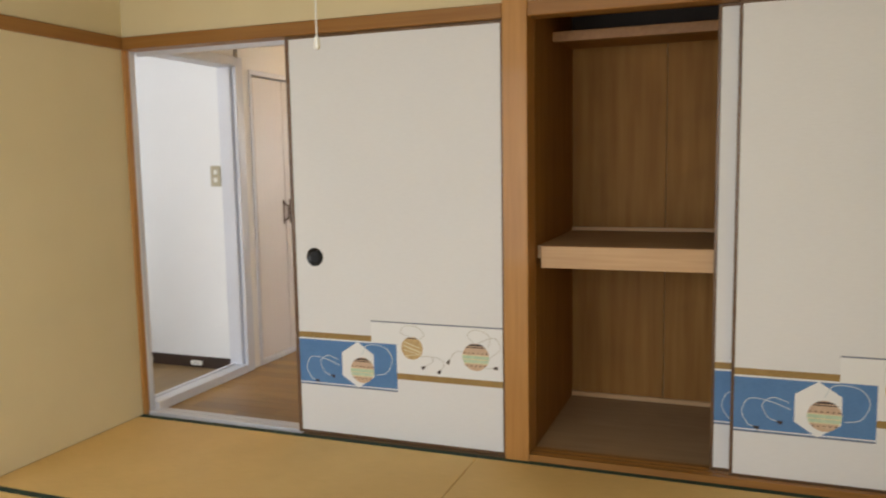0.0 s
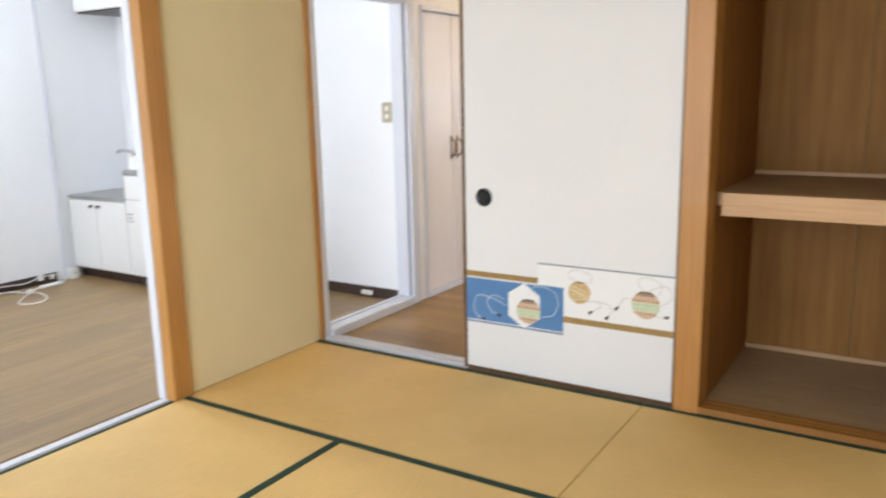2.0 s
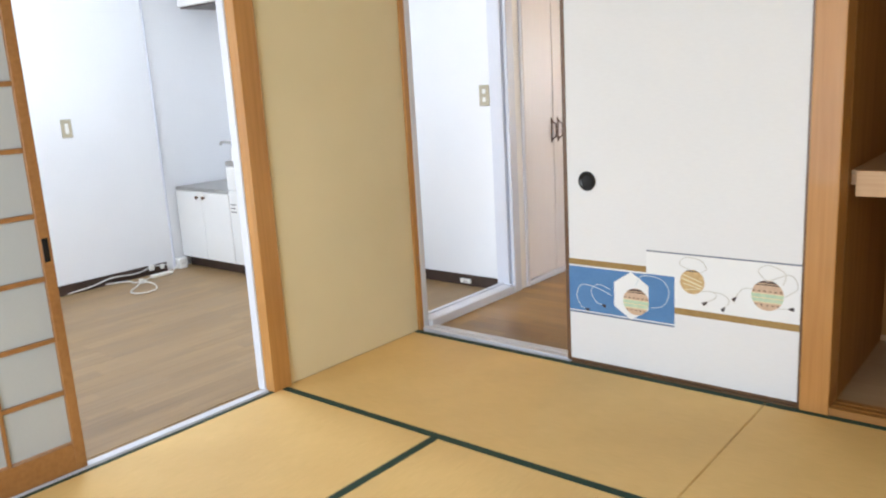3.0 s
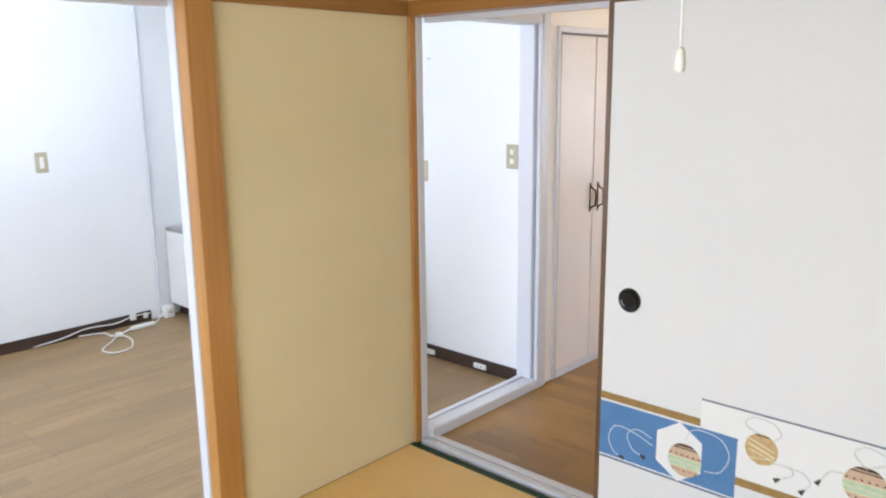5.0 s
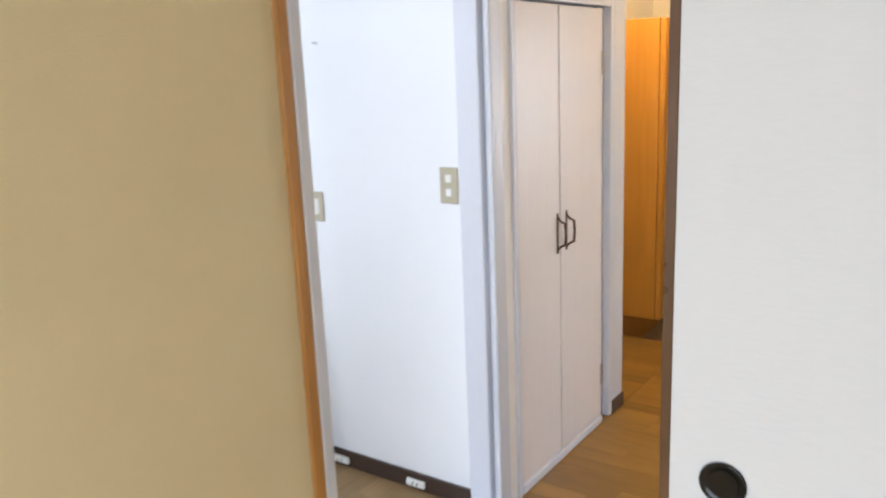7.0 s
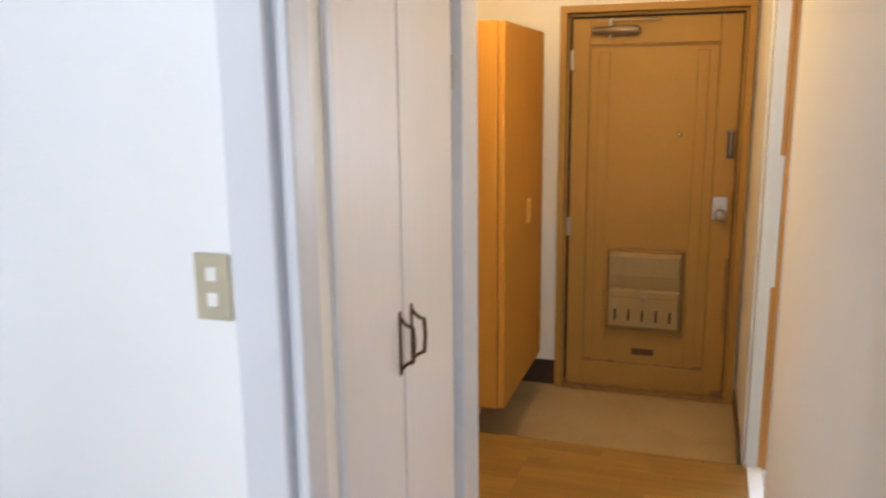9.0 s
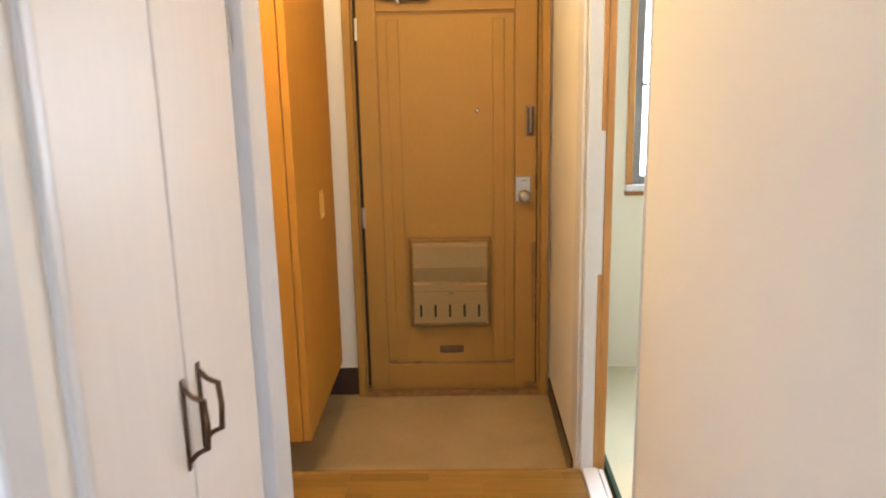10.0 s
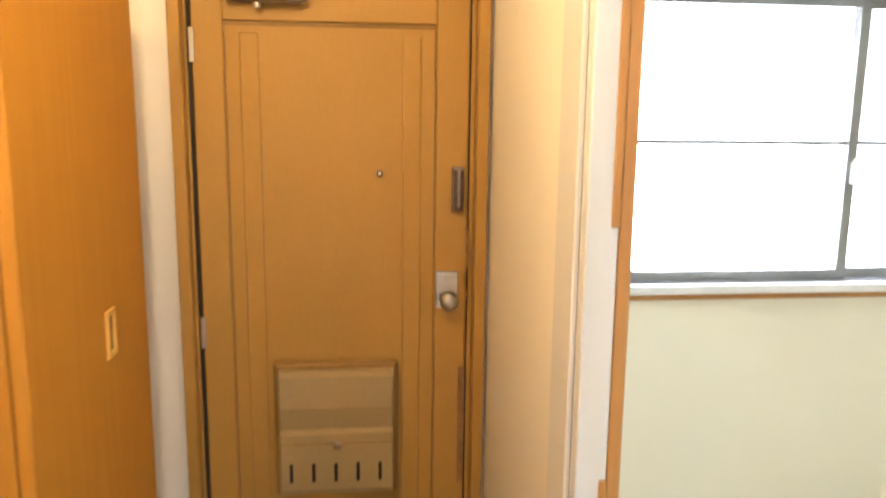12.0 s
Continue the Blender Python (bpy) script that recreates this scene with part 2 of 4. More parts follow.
M_OUT = glow("hazy_bright_outdoors", (1.0, 1.0, 1.0), 3.2)
M_PANE = glass("window_glass", 0.0)


# ---- mesh helpers ----
def add_box(bm, x0, x1, y0, y1, z0, z1, bevel=0.0, seg=1):
    x0, x1, y0, y1, z0, z1 = min(x0, x1), max(x0, x1), min(y0, y1), max(y0, y1), min(z0, z1), max(z0, z1)
    r = bmesh.ops.create_cube(bm, size=1, matrix=Matrix.Translation(((x0 + x1) / 2, (y0 + y1) / 2, (z0 + z1) / 2)) @ Matrix.Diagonal((x1 - x0, y1 - y0, z1 - z0, 1)))
    if bevel:
        edges = {e for v in r["verts"] for e in v.link_edges}
        bmesh.ops.bevel(bm, geom=list(edges), offset=bevel, segments=seg, affect="EDGES", profile=0.5)
    return bm


def box(*a, bevel=0.0, seg=1):
    return add_box(bmesh.new(), *a, bevel=bevel, seg=seg)


def boxes(*rows, bevel=0.0):
    bm = bmesh.new()
    for r in rows:
        add_box(bm, *r, bevel=bevel)
    return bm


def disc(c, r, depth, axis, seg=28, r2=None):
    """A round plug or cone of that depth along an axis, centred on c."""
    turn = {"x": pose(0, 0, 0, 0, 90, 0), "y": pose(0, 0, 0, 90, 0, 0), "z": Matrix()}[axis]
    bm = bmesh.new()
    bmesh.ops.create_cone(bm, cap_ends=True, segments=seg, radius1=r, radius2=r if r2 is None else r2, depth=depth, matrix=Matrix.Translation(c) @ turn)
    return bm


def lathe(c, profile, axis, seg=28):
    """Turns (radius, height) pairs about an axis through c."""
    turn = {"x": pose(0, 0, 0, 0, 90, 0), "y": pose(0, 0, 0, 90, 0, 0), "z": Matrix()}[axis]
    bm, rings = bmesh.new(), []
    for r, h in profile:
        rings.append([bm.verts.new(Vector(c) + turn @ Vector((r * math.cos(2 * math.pi * k / seg), r * math.sin(2 * math.pi * k / seg), h))) for k in range(seg)])
    for a, b in zip(rings, rings[1:]):
        for k in range(seg):
            bm.faces.new((a[k], a[(k + 1) % seg], b[(k + 1) % seg], b[k]))
    bm.faces.new(rings[0])
    bm.faces.new(rings[-1])
    bmesh.ops.recalc_face_normals(bm, faces=bm.faces)
    return bm


def tube(points, r, seg=6, bm=None):
    bm = bm or bmesh.new()
    pts, rings = [Vector(p) for p in points], []
    for i, p in enumerate(pts):
        d = (pts[min(i + 1, len(pts) - 1)] - pts[max(i - 1, 0)]).normalized()
        side = d.cross(Vector((0.31, 0.52, 0.79))).normalized()
        up = d.cross(side)
        rings.append([bm.verts.new(p + r * (math.cos(2 * math.pi * k / seg) * side + math.sin(2 * math.pi * k / seg) * up)) for k in range(seg)])
    for a, b in zip(rings, rings[1:]):
        for k in range(seg):
            bm.faces.new((a[k], a[(k + 1) % seg], b[(k + 1) % seg], b[k]))
    bm.faces.new(rings[0])
    bm.faces.new(rings[-1])
    bmesh.ops.recalc_face_normals(bm, faces=bm.faces)
    return bm


def curve_points(ctrl, n=8):
    """A smooth line through the control points."""
    c = [Vector(p) for p in ctrl]
    c = [2 * c[0] - c[1]] + c + [2 * c[-1] - c[-2]]
    out = []
    for i in range(1, len(c) - 2):
        for k in range(n):
            t = k / n
            out.append(0.5 * (2 * c[i] + (c[i + 1] - c[i - 1]) * t + (2 * c[i - 1] - 5 * c[i] + 4 * c[i + 1] - c[i + 2]) * t * t + (3 * c[i] - c[i - 1] - 3 * c[i + 1] + c[i + 2]) * t ** 3))
    return out + [c[-2]]


def poly(points, depth, bm=None):
    """A flat outline in the plane y = const, given as (x, y, z), thickened towards +y."""
    bm = bm or bmesh.new()
    front = [bm.verts.new(p) for p in points]
    back = [bm.verts.new((p[0], p[1] + depth, p[2])) for p in points]
    k = len(points)
    bm.faces.new(front)
    bm.faces.new(back[::-1])
    for i in range(k):
        bm.faces.new((front[i], back[i], back[(i + 1) % k], front[(i + 1) % k]))
    bmesh.ops.recalc_face_normals(bm, faces=bm.faces)
    return bm


def mesh_object(name, bm, material, origin=(0, 0, 0), smooth=False):
    me = bpy.data.meshes.new(name)
    bmesh.ops.translate(bm, verts=bm.verts, vec=-Vector(origin))
    bm.to_mesh(me)
    bm.free()
    me.materials.append(material)
    for f in me.polygons:
        f.use_smooth = smooth
    return new(name, me)


def base_of(ob):
    p = Vector()
    while ob:
        p += ob.location
        ob = ob.parent
    return p


def part(name, bm, material, parent, label="", smooth=False):
    """One mesh part, given in world coordinates, under a thing or a part."""
    ob = mesh_object(name, bm, material, base_of(parent), smooth)
    ob.parent = parent
    return tagged(ob, label)


def thing(name, loc, label, category, group="", kind=""):
    ob = new(name)
    ob.location = loc
    ob.empty_display_size = 0.05
    return tagged(ob, label, category, group, kind)


def setting(name, bm, material, label, category):
    return tagged(mesh_object(name, bm, material), label, category, kind="structure")


CEIL = 2.34

# ---- walls, floors, ceilings ----
setting("wall_west_panel", box(-0.06, 0, -0.868, -0.0, 0, CEIL), M_SAND, "ochre sand-plaster wall panel between two doorways", "wall")
setting("wall_west_over_door", box(-0.06, 0, -2.70, -0.964, 1.82, CEIL), M_SAND, "ochre sand-plaster wall over the kitchen doorway", "wall")
setting("wall_west_south", box(-0.06, 0, -3.66, -2.70, 0, CEIL), M_SAND, "ochre sand-plaster wall", "wall")
setting("wall_closet_front", boxes((-0.06, 3.53, 0.0, 0.09, 1.82, CEIL), (3.53, 3.65, -3.66, 0.95, 0, CEIL)), M_SAND, "ochre sand-plaster wall above the sliding doors", "wall")
setting("wall_south", boxes((-2.75, -2.3, -3.78, -3.66, 0, CEIL), (-0.3, 0.6, -3.78, -3.66, 0, CEIL), (2.8, 3.65, -3.78, -3.66, 0, CEIL), (-2.3, -0.3, -3.78, -3.66, 2.02, CEIL), (-2.3, -0.3, -3.78, -3.66, 0, 0.28), (0.6, 2.8, -3.78, -3.66, 2.02, CEIL), (0.6, 2.8, -3.78, -3.66, 0, 0.28)), M_SAND, "plain outer wall with two wide window openings", "wall")
setting("wall_behind_fusuma", boxes((0.885, 1.86, 0.095, 0.14, 0, CEIL), (0.0, 0.885, 0.092, 0.14, 1.82, CEIL)), M_HALL, "cream papered partition behind the sliding door", "wall")
setting("wall_hall_east", boxes((0.885, 0.962, 0.142, 1.955, 0, CEIL), (0.885, 0.962, 1.955, 2.83, 1.80, CEIL), (0.885, 0.962, 2.83, 3.84, -0.14, CEIL)), M_HALL, "cream papered hall wall with a doorway", "wall")
setting("wall_hall_west", boxes((-0.10, 0.03, 0.092, 0.83, 1.80, CEIL), (-0.08, 0.03, 0.875, 0.99, 0, CEIL), (-0.08, 0.03, 0.99, 1.71, 1.76, CEIL), (-0.55, 0.03, 1.80, 1.915, 0, CEIL), (-0.55, 0.0, 1.71, 1.80, 0, 1.745), (-0.55, 0.03, 1.71, 1.80, 1.745, CEIL)), M_HALL, "cream papered hall wall with a built-in closet", "wall")
setting("wall_entrance_west", boxes((-0.65, -0.55, 1.90, 3.98, -0.14, CEIL)), M_HALL, "cream papered entrance wall", "wall")
setting("wall_entrance_north", boxes((-0.55, -0.05, 3.84, 3.98, -0.14, CEIL), (-0.05, 0.87, 3.84, 3.98, 1.88, CEIL), (0.87, 1.0, 3.84, 3.98, -0.14, CEIL)), M_HALL, "cream papered wall round the front door", "wall")
setting("wall_kitchen_north", boxes((-2.75, -0.08, 0.84, 0.95, 0, CEIL)), M_WHITE, "white papered kitchen wall", "wall")
setting("wall_kitchen_west", boxes((-2.75, -2.59, -3.66, 0.19, 0, CEIL), (-2.75, -2.615, 0.19, 0.84, 0, CEIL)), M_WHITE, "white papered kitchen wall with a shallow corner step", "wall")
setting("wall_kitchen_east", boxes((-0.078, -0.061, -0.945, 0.055, 0, CEIL), (-0.078, -0.061, -3.66, -2.70, 0, CEIL), (-0.078, -0.061, -2.70, -0.945, 1.80, CEIL), (-0.061, -0.001, 0.001, 0.055, 0, 1.765)), M_WHITE, "white papered kitchen side of the partition", "wall")
setting("wall_second_room_north", boxes((0.963, 1.25, 3.80, 3.95, 0, CEIL), (1.25, 2.95, 3.80, 3.95, 0, 0.865), (1.25, 2.95, 3.80, 3.95, 1.83, CEIL), (2.95, 4.2, 3.80, 3.95, 0, CEIL)), M_SAND2, "pale green sand-plaster wall under a window", "wall")
setting("wall_second_room", boxes((4.2, 4.3, 0.95, 3.95, 0, CEIL), (0.963, 4.3, 0.90, 0.95, 0, CEIL), (0.963, 0.975, 0.95, 1.955, 0, CEIL), (0.963, 0.975, 2.86, 3.80, 0, CEIL), (0.963, 0.975, 1.955, 2.86, 1.80, CEIL)), M_SAND2, "pale green sand-plaster walls of the second room", "wall")
setting("ceiling_tatami_room", box(-0.1, 3.65, -3.78, 0.95, CEIL, CEIL + 0.1), M_CEIL, "boarded ceiling of the tatami room", "ceiling")
setting("ceiling_kitchen", box(-2.75, -0.1, -3.78, 0.95, CEIL, CEIL + 0.1), M_WHITE, "white kitchen ceiling", "ceiling")
setting("ceiling_hall", boxes((-0.65, 1.0, 0.95, 3.98, CEIL, CEIL + 0.1), (1.001, 4.3, 0.95, 3.98, CEIL, CEIL + 0.1)), M_HALL, "cream hall ceiling", "ceiling")
floor_k = setting("floor_kitchen", box(-2.75, -0.001, -3.78, 0.95, -0.12, -0.004), M_KFLOOR, "worn brown wood-print vinyl kitchen floor", "floor")
floor_h = setting("floor_hall", boxes((0.0, 0.97, 0.02, 2.80, -0.14, -0.004), (-0.55, 0.0, 0.96, 2.80, -0.14, -0.004)), M_HFLOOR, "orange-brown wood-strip vinyl hall floor", "floor")
setting("floor_entrance", box(-0.65, 1.0, 2.80, 3.98, -0.24, -0.15), M_GENK, "beige scuffed vinyl entrance floor", "floor")
floor_t = setting("floor_tatami", box(0.0, 3.65, -3.78, 0.95, -0.16, -0.05), M_PLYF, "board floor under the tatami mats", "floor")
floor_2 = setting("floor_second_room", box(0.963, 4.3, 0.95, 3.95, -0.16, -0.05), M_PLYF, "board floor under pale tatami mats", "floor")
setting("step_edge", boxes((-0.55, 0.885, 2.785, 2.812, -0.13, 0.001), bevel=0.004), M_HFLOOR, "wooden nosing at the entrance step", "trim")


# ---- trim ----
def trim(name, bm, material, label, category="trim"):
    return setting(name, bm, material, label, category)


trim("lintel_north", boxes((0.0, 1.862, -0.018, 0.07, 1.765, 1.822), (1.962, 3.53, -0.018, 0.07, 1.765, 1.822), bevel=0.003), M_BEAM, "honey-brown wooden lintel over the sliding doors")
trim("lintel_west", boxes((-0.058, 0.018, -0.870, -0.02, 1.765, 1.822), (-0.058, 0.018, -2.72, -0.962, 1.765, 1.822), bevel=0.003), M_BEAMY, "honey-brown wooden lintel over the kitchen doorway")
trim("post_closet", box(1.862, 1.962, -0.022, 0.10, 0, CEIL, bevel=0.004, seg=2), M_POST, "honey-brown wooden post beside the closet", "post")
trim("post_kitchen", box(-0.036, 0.022, -0.964, -0.868, 0, CEIL, bevel=0.004, seg=2), M_POST, "honey-brown wooden post beside the kitchen doorway", "post")
trim("post_east", box(3.468, 3.53, -0.02, 0.09, 0, 1.765, bevel=0.003), M_POST, "honey-brown wooden closet jamb", "post")
trim("post_kitchen_south", box(-0.058, 0.022, -2.72, -2.64, 0, CEIL, bevel=0.004), M_POST, "honey-brown wooden post", "post")
trim("corner_strip", box(0.0, 0.014, -0.012, 0.022, 0, 1.765, bevel=0.002), M_POST, "thin brown wooden corner strip")
trim("jamb_opening_west", box(0.0, 0.016, 0.024, 0.060, 0.0, 1.765, bevel=0.003), M_PAINT, "white painted jamb of the hall doorway")
trim("head_opening", box(0.016, 0.893, 0.068, 0.092, 1.745, 1.80, bevel=0.002), M_PAINT, "white painted head of the hall doorway")
trim("sill_opening", boxes((0.016, 0.90, 0.012, 0.045, -0.02, 0.010), (0.016, 0.90, 0.055, 0.092, -0.02, 0.010), (0.016, 0.90, 0.045, 0.055, -0.02, 0.003), bevel=0.002), M_PAINT, "white painted grooved sliding-door sill")
trim("sill_fusuma_closet", boxes((1.962, 3.468, -0.016, 0.012, -0.03, 0.030), (1.962, 3.468, 0.018, 0.048, -0.03, 0.030), (1.962, 3.468, 0.012, 0.018, -0.03, 0.022), (1.962, 3.468, 0.054, 0.085, -0.03, 0.030), (1.962, 3.468, 0.048, 0.054, -0.03, 0.022), bevel=0.002), M_BEAM, "honey-brown grooved closet sill")
trim("sill_fusuma", boxes((0.90, 1.862, -0.014, 0.09, -0.03, 0.004), bevel=0.002), M_RAIL, "dark wooden sliding-door sill")
trim("sill_kitchen_hall", boxes((-0.075, 0.04, 0.06, 0.83, -0.01, 0.045), (-0.055, -0.03, 0.06, 0.83, 0.045, 0.052), bevel=0.004), M_PAINT, "raised white painted sill between hall and kitchen")
jk = thing("jamb_kitchen_hall", (0.0, 0.845, 0.0), "white painted stepped door jamb", "trim", kind="structure")
part("jamb_board", box(-0.08, 0.008, 0.815, 0.872, 0.0, 1.80, bevel=0.004), M_PAINT, jk)
part("stop_bead", box(0.0085, 0.0255, 0.838, 0.872, 0.0, 1.80, bevel=0.004), M_PAINT, jk)
part("casing", box(0.026, 0.048, 0.820, 0.888, 0.0, 1.83, bevel=0.004), M_PAINT, jk)
trim("head_kitchen_hall", boxes((-0.08, 0.04, 0.06, 0.83, 1.775, 1.80), (0.034, 0.048, 0.07, 0.842, 1.78, 1.83), bevel=0.003), M_PAINT, "white painted doorway head")
trim("casing_kitchen_side", boxes((-0.082, -0.037, -0.970, -0.945, 0, 1.765), (-0.082, -0.060, -2.64, -0.970, 1.745, 1.765), bevel=0.003), M_PAINT, "white painted casing on the kitchen side")
trim("sill_kitchen", boxes((-0.052, -0.014, -2.64, -0.966, -0.02, 0.006), bevel=0.002), M_PAINT, "white painted sliding-door sill to the kitchen")
trim("jamb_second_room_north", boxes((0.872, 0.884, 2.835, 2.97, -0.002, 1.84), (0.884, 0.9455, 2.80, 2.828, 0.0, 1.80), bevel=0.003), M_PAINT, "white painted jamb of the second room doorway")
trim("jamb_second_room_wood", boxes((0.946, 0.972, 2.798, 2.828, 0.0, 1.80), (0.930, 0.946, 2.796, 2.828, 1.234, 1.80), (0.930, 0.946, 2.796, 2.828, 0.0, 0.74), bevel=0.002), M_POST, "brown wooden inner jamb with worn strike gaps")
trim("jamb_second_room_south", boxes((0.882, 0.948, 1.957, 1.972, 0.0, 1.80), bevel=0.003), M_PAINT, "white painted near jamb")
trim("sill_second_room", boxes((0.888, 0.945, 1.972, 2.796, -0.01, 0.010), (0.95, 0.965, 1.972, 2.795, -0.01, 0.004), bevel=0.002), M_PAINT, "white painted doorway sill")
trim("baseboard_kitchen_west", box(-2.589, -2.578, -3.6, 0.13, -0.003, 0.066, bevel=0.002), M_BASE, "dark brown kitchen baseboard", "baseboard")
trim("baseboard_kitchen_north", box(-0.86, -0.082, 0.828, 0.839, -0.003, 0.066, bevel=0.002), M_BASE, "dark brown kitchen baseboard", "baseboard")
trim("baseboard_hall", boxes((0.038, 0.045, 1.80, 1.92, -0.003, 0.06), (-0.2, 0.03, 1.918, 1.926, -0.003, 0.06)), M_BASE, "dark brown hall baseboard", "baseboard")
trim("baseboard_entrance", boxes((0.876, 0.8845, 2.98, 3.80, -0.149, -0.06), (-0.54, -0.062, 3.829, 3.8395, -0.149, -0.01)), M_BASE, "black-brown entrance baseboard", "baseboard")
trim("corner_guard_hall", box(-0.01, 0.038, 1.80, 1.918, 0.0, CEIL, bevel=0.003), M_PAINT, "white painted wall corner board")


# ---- tatami mats ----
def mat_piece(parent, x0, x1, y0, y1, lengthwise, first=True):
    m = part("tatami_mat", box(x0 + 0.001, x1 - 0.001, y0 + 0.001, y1 - 0.001, -0.05, 0.0, bevel=0.003), M_TATX if lengthwise == "x" else M_TATY, parent)
    w = 0.029 if lengthwise == "x" else 0.017
    rows = ((x0 + 0.002, x1 - 0.002, y0, y0 + w), (x0 + 0.002, x1 - 0.002, y1 - w, y1)) if lengthwise == "x" else ((x0, x0 + w, y0 + 0.002, y1 - 0.002), (x1 - w, x1, y0 + 0.002, y1 - 0.002))
    for a, b, c, d in rows:
        part("cloth_border", box(a, b, c, d, -0.04, 0.0022, bevel=0.0008), M_HERI, m, "dark green cloth border")


Y1, L, W = -0.015, 1.745, 0.8725
for k in range(2):
    mat_piece(floor_t, k * L, (k + 1) * L, Y1 - 0.905, Y1, "x")
for k in range(4):
    mat_piece(floor_t, k * W, (k + 1) * W, Y1 - 0.905 - L, Y1 - 0.905, "y")
for k in range(2):
    mat_piece(floor_t, k * L, (k + 1) * L, -3.66, Y1 - 0.905 - L, "x")
M_TATX, M_TATY = [surface(n, (0.50, 0.47, 0.33), (0.57, 0.53, 0.38), 2.0, 0.6, 0.2, g, 0.4) for n, g in (("pale_rush_lengthwise", (10, 200, 10)), ("pale_rush_crosswise", (200, 10, 10)))]
mat_piece(floor_2, 0.98, 1.81, 2.05, 3.795, "y")
mat_piece(floor_2, 1.81, 3.0, 2.9, 3.795, "x")
mat_piece(floor_2, 1.81, 3.0, 2.05, 2.9, "x")
mat_piece(floor_2, 3.0, 4.2, 0.95, 3.795, "y")
mat_piece(floor_2, 0.98, 3.0, 0.95, 2.05, "x")


# ---- fusuma sliding doors ----
def ball_parts(parent, cx, cz, r, y, kind):
    """A printed thread ball: round, tan with slanting threads or salmon with a mint girdle, under a dark cap."""
    def chord(z0, z1, off, steps=8):
        """The slice of the ball between two heights, as shares of its radius."""
        hs = [z0 + (z1 - z0) * k / steps for k in range(steps + 1)]
        right = [(cx + r * math.sqrt(max(0.0, 1 - h * h)), y - off, cz + r * h) for h in hs]
        left = [(cx - r * math.sqrt(max(0.0, 1 - h * h)), y - off, cz + r * h) for h in hs[::-1]]
        return poly(right + left, 0.0002)

    def teeth(h, count, up, size):
        bm = bmesh.new()
        w = math.sqrt(1 - h * h) * 0.86
        for k in range(count):
            u = cx + r * w * (2 * k / (count - 1) - 1)
            q, v = r * size, cz + r * h
            poly([(u - q, y - 0.0008, v), (u + q, y - 0.0008, v), (u, y - 0.0008, v + up * 1.5 * q)], 0.0002, bm)
        return bm

    n = 28
    ring = [(cx + r * math.cos(2 * math.pi * k / n), y, cz + r * math.sin(2 * math.pi * k / n)) for k in range(n)]
    if kind == "tan":
        b = part("thread_ball", poly(ring, 0.0004), M_TAN, parent, "tan printed thread ball")
        bm = bmesh.new()
        for off, tilt, w in ((0.30, -0.42, 0.045), (-0.05, -0.42, 0.07), (-0.34, -0.3, 0.04), (-0.6, 0.2, 0.035)):
            e = 0.82 * math.sqrt(1 - off * off)
            poly([(cx - e * r, y - 0.0005, cz + r * (off - tilt * e * 0.8 - w)), (cx + e * r, y - 0.0005, cz + r * (off + tilt * e * 0.8 - w)), (cx + e * r, y - 0.0005, cz + r * (off + tilt * e * 0.8 + w)), (cx - e * r, y - 0.0005, cz + r * (off - tilt * e * 0.8 + w))], 0.0002, bm)
        part("slanting_threads", bm, M_STRAWY, b, "cream slanting threads")
        caps = ((0.84, 0.93),)
    else:
        b = part("thread_ball", poly(ring, 0.0004), M_SALMON, parent, "salmon and mint printed thread ball")
        part("mint_girdle", chord(-0.46, 0.12, 0.0003), M_MINT, b, "mint green girdle")
        for h in (0.12, -0.17, -0.46):
            part("thread_line", chord(h - 0.035, h + 0.035, 0.0005, 2), M_STRAWY, b)
        part("upper_teeth", teeth(0.24, 6, 1, 0.075), M_INK, b)
        part("lower_teeth", teeth(-0.62, 5, -1, 0.07), M_INK, b)
        part("girdle_dots", teeth(-0.32, 7, 1, 0.035), M_CORDP, b)
        caps = ((0.66, 0.73), (0.80, 0.94))
    for lo, hi in caps:
        part("cap", chord(lo, hi, 0.0007, 3), M_INK, b)


def cord(parent, ctrl, y, material, tassel=True):
    pts = curve_points([(a, y, b) for a, b in ctrl])
    c = part("printed_cord", tube(pts, 0.0017, 5), material, parent)
    if tassel:
        e, f = pts[-1], pts[-4]
        d = (e - f).normalized()
        s = Vector((-d.z, 0, d.x))
        part("tassel", poly([e - 0.003 * s, e + 0.003 * s, e + 0.02 * d + 0.008 * s, e + 0.02 * d - 0.008 * s], 0.0004), M_INK, c)


